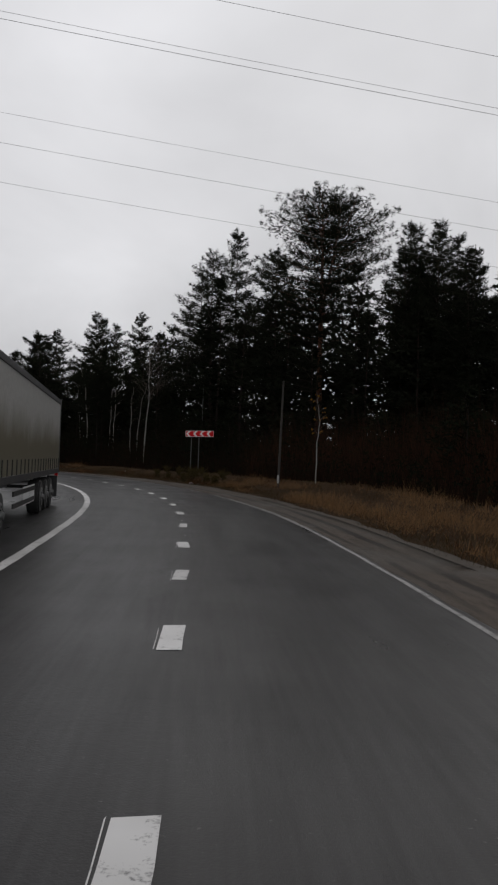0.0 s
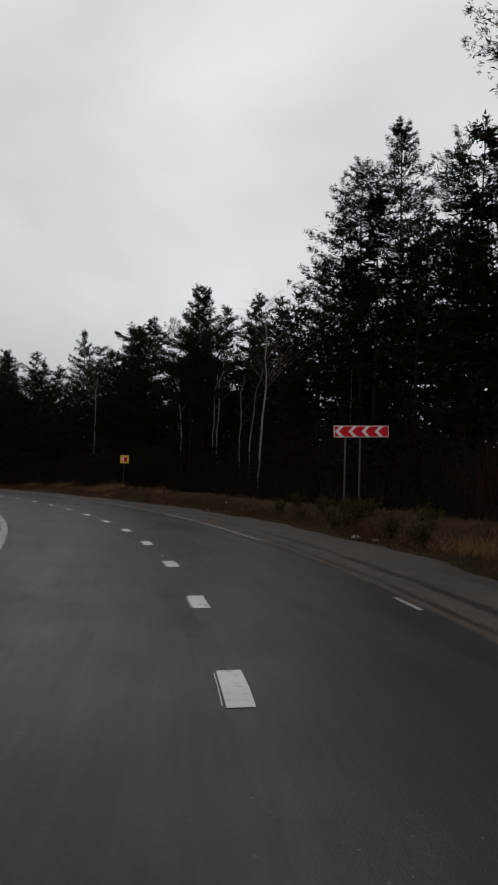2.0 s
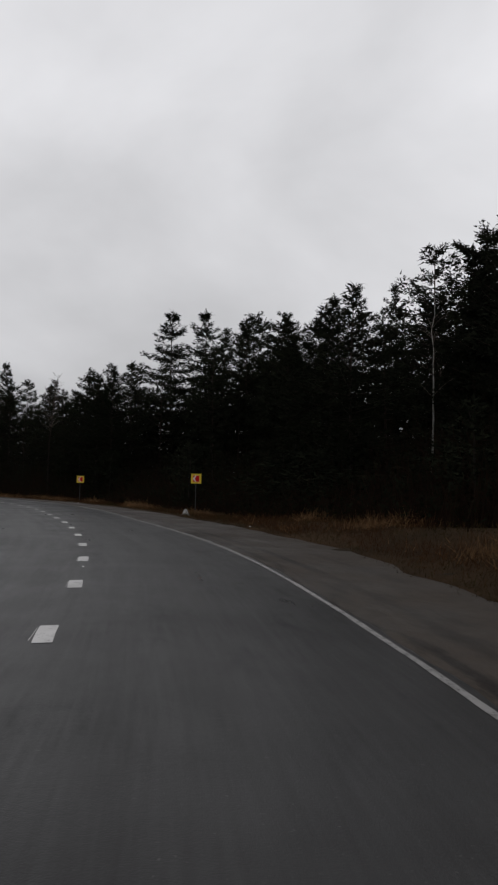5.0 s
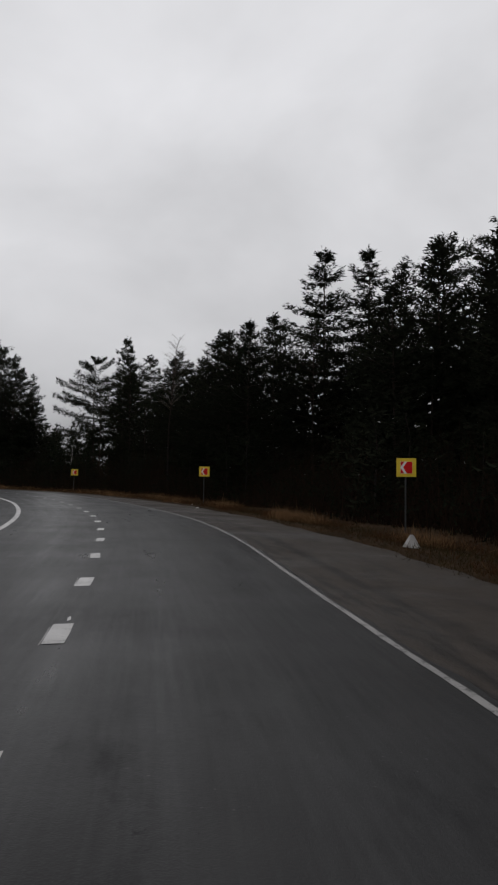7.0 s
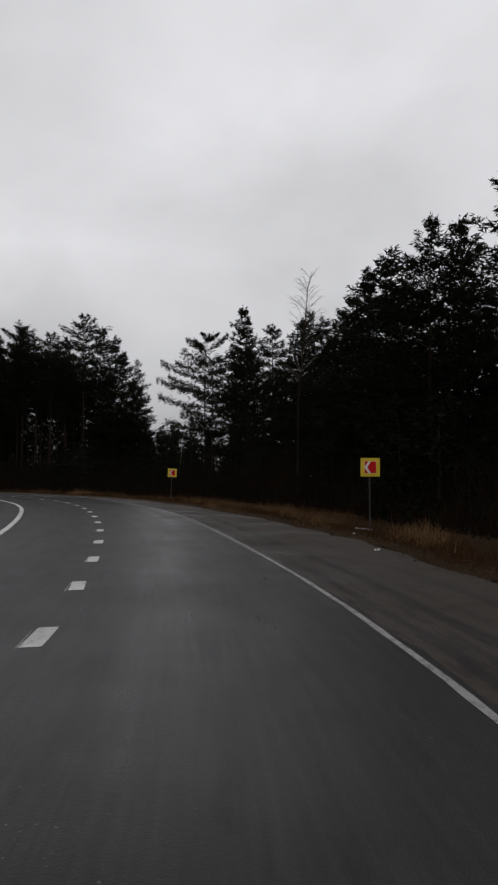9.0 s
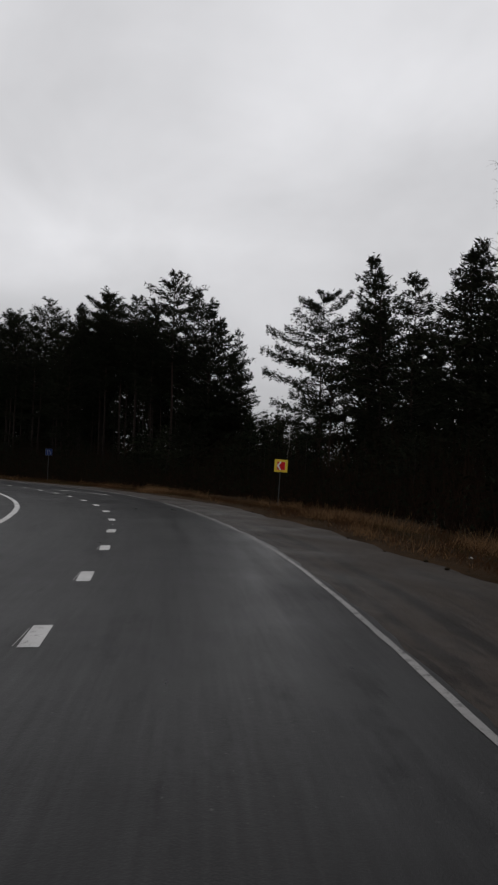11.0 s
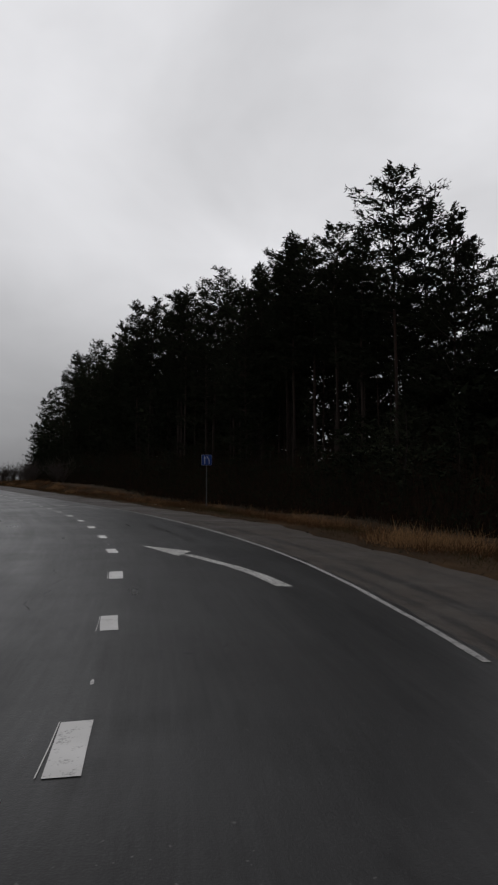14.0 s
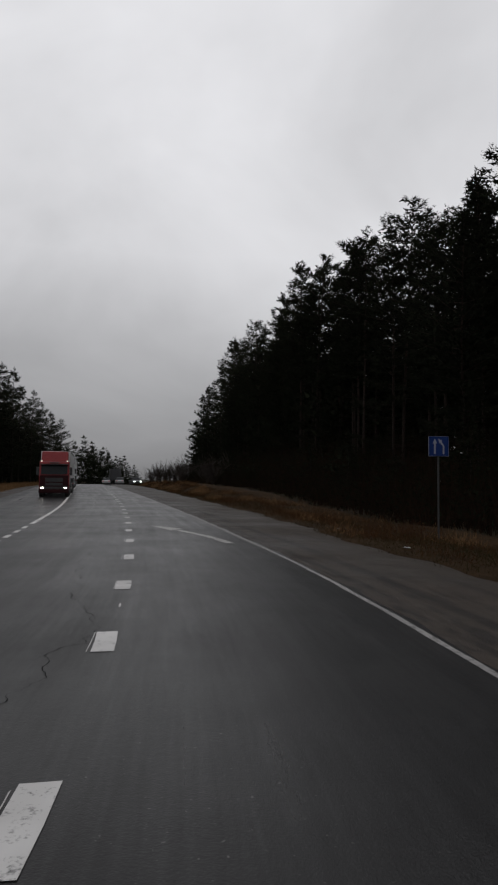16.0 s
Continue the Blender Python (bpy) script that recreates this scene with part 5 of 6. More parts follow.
def verge_grass():
    """Dead straw-coloured grass along the verge, with greener tufts between."""
    r = np.random.RandomState(7)
    n = 150000
    s = r.uniform(-8, 340, n)
    dense = 0.5 + 0.5 * np.sin(s * 0.17 + 0.6) * np.sin(s * 0.043 + 1.0)
    width = 5.0 + 1.3 * np.sin(s * 0.09) - 1.6 * ramp(s, 36, 46) * (1 - ramp(s, 100, 112))
    o = shoulder_edge(s) - 0.2 + 0.45 * ramp(s, 120, 145) * (1 - ramp(s, 190, 200)) + width * r.beta(1.1, 1.3, n)
    patch = np.array([noise.noise((a * 0.22, b * 0.5, 3.0)) for a, b in zip(s, o)])
    keep = r.uniform(0, 1, n) < np.clip(0.52 + 0.22 * dense + 1.0 * patch, 0.45, 1.0)
    s, o, patch, width = s[keep], o[keep], patch[keep], width[keep]
    x, y = plan(s, o)
    foot = np.stack([x, y, ground_z(s, o) - 0.02], 1)
    edge = ramp(o - shoulder_edge(s), -0.2, 0.9)
    tall = 1.3 * ramp(s, 8, 13) * (1 - ramp(s, 22, 28)) + 0.1 * ramp(s, 74, 82) * (1 - ramp(s, 96, 104)) - 0.35 * ramp(s, 34, 42) * (1 - ramp(s, 60, 66)) + 0.2 * ramp(s, 136, 150) * (1 - ramp(s, 192, 197)) - 0.5 * ramp(s, 195, 198) * (1 - ramp(s, 206, 212)) + 0.1 * ramp(s, 212, 222)
    patch = patch + 0.28 * tall
    h = (0.12 + 0.36 * edge * np.clip(0.55 + 1.2 * patch, 0.2, 1.3)) * r.uniform(0.6, 1.25, len(s))
    level = patch + r.normal(0, 0.10, len(s))
    bright, low = (level > 0.15 + 0.20 * ramp(s, 34, 60)) & (edge > 0.5), (level < -0.10) | (edge < 0.25)
    for name, mask, material, label, scale in (
            ("dry_grass", bright, STRAW, "dead straw-coloured grass on the verge", 1.0),
            ("brown_grass", ~bright & ~low, BROWN_GRASS, "withered brown grass on the verge", 0.9),
            ("low_grass", low, GREEN_GRASS, "low dark green grass on the verge", 0.95)):
        q = foot[mask]
        way = np.stack([r.normal(0.10, 0.35, len(q)), r.normal(0, 0.35, len(q)), np.ones(len(q))], 1)
        v, f = tufts(r, q, way, 1.0, 3, 0.016, 0.50)
        v = v.reshape(-1, 3, 3)
        v[:, 2] = v[:, 0] + (v[:, 2] - v[:, 0]) * (np.repeat(h[mask], 3) * scale * r.uniform(0.5, 1.2, 3 * len(q)))[:, None]
        tagged(part(name, (v.reshape(-1, 3), f), material, None), label, "grass", kind="stuff")
    # the other side of the road
    m = 26000
    s = r.uniform(180, 340, m)
    o = centre_line(s) - 7.4 - 7 * r.beta(1.2, 1.4, m)
    x, y = plan(s, o)
    foot = np.stack([x, y, ground_z(s, o) - 0.02], 1)
    v, f = tufts(r, foot, np.tile([0, 0, 1.0], (m, 1)), 1.0, 2, 0.035, 0.25)
    v = v.reshape(-1, 3, 3)
    v[:, 2] = v[:, 0] + (v[:, 2] - v[:, 0]) * np.repeat(r.uniform(0.2, 0.7, m), 2)[:, None]
    tagged(part("dry_grass", (v.reshape(-1, 3), f), STRAW, None), "dead grass beside the opposite lane", "grass", kind="stuff")


far_wood()
undergrowth()
red_brush()
verge_grass()


def bare_bush(seed, height):
    r = np.random.RandomState(seed)
    bush = thing("bush", "leafless dark bush on the verge", "bush", "bushes by the crest")
    pile = Pile()
    for _ in range(44):
        az, lean = r.uniform(0, 6.28), abs(r.normal(0, 0.35))
        l = height * r.uniform(0.6, 1.1)
        u = np.linspace(0, 1, 5)
        stem = np.stack([np.cos(az) * lean * l * u, np.sin(az) * lean * l * u, l * (u - 0.12 * u**2)], 1)
        stem += r.normal(0, 0.03, stem.shape) * u[:, None]
        pile.add(*tube(stem, np.linspace(0.034, 0.010, 5), 3))
        for _ in range(4):
            t = r.uniform(0.3, 1)
            f = np.array([np.interp(t, u, stem[:, i]) for i in range(3)])
            d = np.array([np.cos(az), np.sin(az), 1.6]) + r.normal(0, 0.7, 3)
            sub = f + np.outer(np.linspace(0, 1, 3), d * l * 0.13)
            pile.add(*tube(sub, np.linspace(0.018, 0.008, 3), 3))
    part("crown", pile.done(), BUSH_TWIG, bush)
    return bush


bush_a = bare_bush(81, 3.2)
bush_a.matrix_basis = pose(*stand(300, 16))
for i, (s, o, k) in enumerate(((305, 13, 1.0), (310, 17, 1.2), (318, 14, 1.1), (326, 12, 1.0), (334, 15, 1.2), (296, 19, 1.1), (342, 12, 1.0), (322, 18, 1.3), (350, 11, 1.0), (288, 18, 0.9))):
    copy_thing(bush_a, pose(*stand(s, o), 0, 0, 47 * i) @ Matrix.Scale(k, 4))

for i, (s, o, k) in enumerate(((282, 14, 1.0), (300, 11, 0.8), (312, 11.5, 0.9), (330, 10, 0.8), (338, 17, 1.5), (345, 14, 1.3), (356, 13, 1.2), (316, 20, 1.5), (304, 20, 1.5), (328, 20, 1.5), (348, 18, 1.5), (336, 12, 1.1), (292, 15, 1.0), (321, 15.5, 1.2))):
    copy_thing(bush_a, pose(*stand(s, o), 0, 0, 31 * i) @ Matrix.Scale(k, 4))


def weed(seed):
    """A bushy weed: thin stems with small leaves."""
    r = np.random.RandomState(seed)
    plant_of = thing("weed", "bushy yellow-green weed on the verge below a sign", "weed", "weeds on the verge")
    stems, tips = Pile(), []
    for _ in range(22):
        az, lean, l = r.uniform(0, 6.28), abs(r.normal(0.2, 0.35)), r.uniform(0.45, 0.85)
        u = np.linspace(0, 1, 4)
        stem = np.stack([np.cos(az) * lean * l * u, np.sin(az) * lean * l * u, l * (u - 0.15 * u**2)], 1)
        stems.add(*tube(stem, np.linspace(0.008, 0.003, 4), 3))
        tips.append(stem[0] + (stem[-1] - stem[0]) * r.uniform(0.3, 1.05, (9, 1)) + r.normal(0, 0.05, (9, 3)))
    part("stalk", stems.done(), BUSH_TWIG, plant_of)
    spots = np.concatenate(tips)
    part("foliage", tufts(r, spots, np.tile([0, 0, 0.5], (len(spots), 1)), 0.09, 4, 0.035, 1.0, 0.5), WEED, plant_of)
    return plant_of


weed_a = weed(91)
weed_a.matrix_basis = pose(*stand(47, 9.9))
weed_spots = random.Random(33)
for i in range(14):
    s, o = weed_spots.uniform(38, 54), weed_spots.uniform(0.7, 3.6)
    copy_thing(weed_a, pose(*stand(s, float(shoulder_edge(s)) + o), 0, 0, 53 * i) @ Matrix.Scale(weed_spots.uniform(0.55, 1.25), 4))


def rubbish_bag(s, o, size, seed):
    r = random.Random(seed)
    bm = bmesh.new()
    bmesh.ops.create_icosphere(bm, subdivisions=3, radius=size)
    for v in bm.verts:
        v.co *= 1 + 0.35 * noise.noise(v.co * (3.2 / size) * 0.5 + Vector((seed, 0, 0))) + 0.12 * noise.noise(v.co * (8 / size) * 0.5)
        v.co.z = max(v.co.z * 0.55, -0.25 * size)
    ob = part("rubbish_bag", bm, BAG, None)
    x, y, z = stand(s, o)
    ob.matrix_basis = pose(x, y, z + 0.2 * size, 0, 0, r.uniform(0, 360))
    tagged(ob, "crumpled pale pink plastic bag of rubbish on the verge", "rubbish bag", "litter")


rubbish_bag(42.9, 7.0, 0.17, 3)
rubbish_bag(42.2, 7.3, 0.12, 5)

# ---------------------------------------------------------------- road signs


def chevron(x, z, w, h, band):
    """Outline of one arrow bar pointing to -x."""
    return [(x, z + h / 2), (x + w, z + h), (x + w + band, z + h), (x + band, z + h / 2), (x + w + band, z), (x + w, z)]


def put_sign(ob, s, o, turn, lift=0.0):
    x, y, z = stand(s, o)
    ob.matrix_basis = pose(x, y, z + lift, 0, 0, turn)
    return ob


def bend_sign(centre, footing, tilt=0.0):
    """A single red and white chevron on a square yellow board, on one post."""
    sign = thing("chevron_sign", "square yellow road sign with a red and white chevron", "road sign", "bend signs")
    h = 0.365
    part("post", rod((-0.02, 0.03, -0.1), (-0.02, 0.03, centre + 0.25), 0.034, sides=12), DARK_STEEL, sign, "dull dark steel post")
    board = part("board", box(-h * 1.06, h * 1.06, -0.012, 0.012, centre - h, centre + h, bevel=0.008), SIGN_YELLOW, sign)
    board.rotation_euler = (0, 0, 0)
    a = 0.235
    part("border", box(-a, a, -0.020, -0.0125, centre - a, centre + a, bevel=0.002, segments=1), SIGN_WHITE, board, "white inner field")
    e = a - 0.006
    part("red_field", plate([(-e, centre + 0.03), (-e, centre + e), (-0.08, centre + e)], 0.004, -0.0245), SIGN_RED, board)
    part("red_field", plate([(-e, centre - 0.03), (-0.08, centre - e), (-e, centre - e)], 0.004, -0.0245), SIGN_RED, board)
    part("red_field", plate([(-0.125, centre), (0.02, centre + e), (e, centre + e), (e, centre - e), (0.02, centre - e)], 0.004, -0.0245), SIGN_RED, board)
    part("bracket", box(-0.10, 0.06, 0.012, 0.075, centre - 0.16, centre - 0.12, bevel=0.004), GALVANISED, sign)
    part("bracket", box(-0.10, 0.06, 0.012, 0.075, centre + 0.12, centre + 0.16, bevel=0.004), GALVANISED, sign)
    if footing:
        bm = bmesh.new()
        bmesh.ops.create_cone(bm, cap_ends=True, segments=5, radius1=0.26 * footing, radius2=0.09, depth=0.30 * footing, matrix=Matrix.Translation((0, 0, 0.08 * footing)))
        bmesh.ops.bevel(bm, geom=bm.edges[:], offset=0.015, segments=1, affect="EDGES")
        for v in bm.verts:
            v.co += Vector((noise.noise(v.co * 6), noise.noise(v.co * 6 + Vector((5, 0, 0))), 0)) * 0.05
        part("footing", bm, CONCRETE, sign, "pale concrete footing")
    if tilt:
        for child in sign.children:
            child.rotation_euler = (0, radians(tilt), 0)
    return sign


def long_sign(centre):
    """The wide red board with four white chevrons on two posts."""
    sign = thing("chevron_sign", "wide red road sign with four white chevrons on two posts", "road sign")
    w, h = 1.25, 0.25
    for x in (-0.70, -0.03):
        part("post", rod((x, 0.05, -0.1), (x, 0.05, centre + 0.15), 0.040, sides=12), GALVANISED, sign, "grey steel post")
    board = part("board", box(-w, w, -0.012, 0.012, centre - h, centre + h, bevel=0.008), SIGN_WHITE, sign)
    part("red_field", box(-w + 0.03, w - 0.03, -0.018, -0.0125, centre - h + 0.03, centre + h - 0.03), SIGN_RED, board)
    for k in range(4):
        part("chevron", plate(chevron(-w + 0.05 + 0.60 * k, centre - h + 0.03, 0.22, 2 * h - 0.06, 0.17), 0.004, -0.0225), SIGN_WHITE, board)
    for z in (-0.12, 0.12):
        part("bracket", box(-0.9, 0.9, 0.012, 0.03, centre + z - 0.02, centre + z + 0.02), GALVANISED, sign)
    return sign


def lane_end_sign(centre):
    """Blue square: the right lane joins the left one."""
    sign = thing("lane_sign", "square blue road sign with a white straight and a bent arrow", "road sign")
    h = 0.36
    part("post", rod((0, 0.05, -0.1), (0, 0.05, centre + 0.2), 0.034, sides=12), DARK_STEEL, sign, "dull dark steel post")
    # border and arrows take the white that is darkened for shade
    board = part("board", box(-h, h, -0.012, 0.012, centre - h, centre + h, bevel=0.03), SIGN_SHADED_WHITE, sign)
    part("blue_field", box(-h + 0.012, h - 0.012, -0.018, -0.0125, centre - h + 0.012, centre + h - 0.012), SIGN_BLUE, board)
    c = centre
    part("straight_arrow", plate([(-0.17, c - 0.28), (-0.17, c + 0.10), (-0.22, c + 0.10), (-0.14, c + 0.28), (-0.06, c + 0.10), (-0.11, c + 0.10), (-0.11, c - 0.28)], 0.004, -0.0225), SIGN_SHADED_WHITE, board)
    part("bent_arrow", plate([(0.20, c - 0.28), (0.20, c + 0.02), (0.10, c + 0.15), (0.12, c + 0.21), (-0.02, c + 0.26), (0.03, c + 0.10), (0.06, c + 0.12), (0.14, c - 0.0), (0.14, c - 0.28)], 0.004, -0.0225), SIGN_SHADED_WHITE, board)
    for z in (-0.14, 0.14):
        part("bracket", box(-0.12, 0.12, 0.012, 0.085, c + z - 0.02, c + z + 0.02), GALVANISED, sign)
    return sign


board_sign = put_sign(long_sign(3.30), 49.3, 10.88, heading(30) + 4)
for child in board_sign.children:
    if child.name.startswith("board"):
        child.matrix_basis = Matrix.Translation((0, 0, 3.30)) @ Matrix.Rotation(radians(-2.4), 4, "Y") @ Matrix.Translation((0, 0, -3.30))
sign_place = ((84.4, 14.1, 3.09, 0.7, 32), (115.7, 11.62, 2.24, 0.0, 52), (139.8, 10.4, 2.14, 0.0, 66), (171.9, 11.3, 2.06, 0.0, 74))
for (s, o, top, foot, turn), tilt in zip(sign_place, (0, 0, 0, 2.5)):
    base = stand(s, o)[2]
    put_sign(bend_sign(top - base, foot, tilt), s, o, turn)
put_sign(lane_end_sign(3.03 - stand(212.6, 10.9)[2]), 212.6, 10.9, 97)


def stone_block(s, o, size, seed):
    r = random.Random(seed)
    bm = bmesh.new()
    bmesh.ops.create_cone(bm, cap_ends=True, segments=5, radius1=0.55 * size, radius2=0.10 * size, depth=0.75 * size, matrix=Matrix.Translation((0, 0, 0.30 * size)))
    bmesh.ops.bevel(bm, geom=bm.edges[:], offset=0.03 * size, segments=2, affect="EDGES")
    for v in bm.verts:
        v.co += Vector((r.uniform(-1, 1), r.uniform(-1, 1), r.uniform(-1, 1))) * 0.02 * size
    ob = part("concrete_block", bm, CONCRETE, None)
    ob.matrix_basis = pose(*stand(s, o), 0, 0, r.uniform(0, 90))
    tagged(ob, "pale concrete block lying on the verge below a sign", "block")


stone_block(109.0, 8.6, 0.58, 1)
bm = box(-0.32, 0.32, -0.2, 0.2, -0.05, 0.09, bevel=0.03)
slab = part("concrete_slab", bm, CONCRETE, None)
slab.matrix_basis = pose(*stand(140.0, 10.2), 3, 4, 66)
tagged(slab, "flat pale concrete slab at the foot of a sign", "slab")

# scraps of litter on the verge and shoulder
scrap = random.Random(9)
for s, o in ((57, 8.0), (58.5, 7.6), (46, 9.0), (60, 9.5), (96, 8.0), (99, 9.5), (131, 7.0), (136, 8.2), (143, 9.0), (207.5, 7.6), (215, 8.0), (204, 9.4), (150, 8.4), (121, 8.3)):
    w, l = scrap.uniform(0.03, 0.08), scrap.uniform(0.04, 0.11)
    bm = bmesh.new()
    bmesh.ops.create_grid(bm, x_segments=3, y_segments=3, size=0.5)
    for v in bm.verts:
        v.co = Vector((v.co.x * w * 2, v.co.y * l * 2, 0.04 + scrap.uniform(0, 0.05)))
    bmesh.ops.solidify(bm, geom=bm.faces[:], thickness=0.006)
    ob = part("litter", bm, LITTER, None)
    x, y, z = stand(s, o)
    ob.matrix_basis = pose(x, y, z - 0.03, 0, 0, scrap.uniform(0, 180))
    tagged(ob, "crumpled pale scrap of litter on the verge", "litter", "litter")

# clods and stones along the shoulder's edge
stone = random.Random(12)
for k in range(130):
    s, size = (stone.uniform(120, 200) if k % 3 else stone.uniform(15, 235)), stone.uniform(0.02, 0.07)
    o = float(shoulder_edge(s)) + stone.uniform(-0.15, 0.5)
    bm = bmesh.new()
    bmesh.ops.create_icosphere(bm, subdivisions=1, radius=size)
    for v in bm.verts:
        v.co *= stone.uniform(0.7, 1.2)
        v.co.z *= 0.6
    ob = part("clod", bm, SOIL, None)
    x, y, z = stand(s, o)
    ob.matrix_basis = pose(x, y, z + size * 0.3, 0, 0, stone.uniform(0, 360))
    tagged(ob, "dark clod of earth at the edge of the shoulder", "clod", "clods along the shoulder")

# ---------------------------------------------------------------- pole and power line
post = thing("wooden_pole", "thin weathered wooden pole with a whitewashed foot", "pole")
part("shaft", rod((0, 0, -0.3), (0.12, 0, 6.6), 0.075, 0.055, 12), POLE_WOOD, post)
part("white_band", rod((0, 0, 0.35), (0.008, 0, 0.85), 0.079, 0.077, 12), WHITEWASH, post, "whitewashed band")
post.matrix_basis = pose(*stand(33.5, 8.9))
mast = thing("thin_pole", "thin grey pole standing behind the wide chevron sign", "pole")
part("shaft", rod((0, 0, -0.3), (0.05, 0, 9.3), 0.045, 0.030, 10), GALVANISED, mast)
part("cap", rod((0.05, 0, 9.3), (0.05, 0, 9.42), 0.042, 0.020, 10), DARK_STEEL, mast)
mast.matrix_basis = pose(*stand(63.7, 21.0))

cable_way = Vector((0.978, 0.18, 0.0)).normalized()


def cable(x, y, z, slope, radius=0.006):
    """One wire of the line that crosses over the road, sagging a little between towers out of view."""
    data = bpy.data.curves.new("power_cable", "CURVE")
    data.dimensions = "3D"
    data.bevel_depth = radius
    data.bevel_resolution = 2
    sp = data.splines.new("POLY")
    ts = np.linspace(-120, 110, 60)
    sp.points.add(len(ts) - 1)
    for p, t in zip(sp.points, ts):
        p.co = (x + cable_way.x * t, y + cable_way.y * t, z + slope * t + 0.00035 * t * t, 1)
    data.materials.append(CABLE)
    return tagged(new("power_cable", data), "grey overhead power cable crossing the road", "cable", "power line")


for y, z in ((28.6, 15.6), (23.6, 12.4), (28.2, 12.4), (15.1, 12.39), (20.9, 15.8), (18.0, 15.85)):
    cable(11.0, y, z, -0.10)

# ---------------------------------------------------------------- vehicles


def wheel(parent, x, y, r=0.5, width=0.30, outward=1):
    """A wheel with its axle along x."""
    bm = bmesh.new()
    bmesh.ops.create_cone(bm, cap_ends=True, segments=28, radius1=r, radius2=r, depth=width, matrix=Matrix.Rotation(math.pi / 2, 4, "Y"))
    rim_edges = [e for e in bm.edges if abs(e.verts[0].co.x - e.verts[1].co.x) < 1e-4]
    bmesh.ops.bevel(bm, geom=rim_edges, offset=r * 0.09, segments=2, affect="EDGES")
    tyre = part("tyre", bm, RUBBER, parent)
    tyre.location = (x, y, r)
    bm = bmesh.new()
    bmesh.ops.create_cone(bm, cap_ends=True, segments=24, radius1=r * 0.56, radius2=r * 0.50, depth=0.05, matrix=Matrix.Translation((outward * (width / 2 + 0.005), 0, 0)) @ Matrix.Rotation(outward * math.pi / 2, 4, "Y"))
    add_rod(bm, (outward * width / 2, 0, 0), (outward * (width / 2 + 0.09), 0, 0), r * 0.2, r * 0.16, 12)
    for k in range(8):
        a = k * math.pi / 4
        add_rod(bm, (outward * width / 2, r * 0.36 * math.cos(a), r * 0.36 * math.sin(a)), (outward * (width / 2 + 0.05), r * 0.36 * math.cos(a), r * 0.36 * math.sin(a)), r * 0.035, sides=6)
    part("rim", bm, STEEL_RIM, tyre, "steel rim")


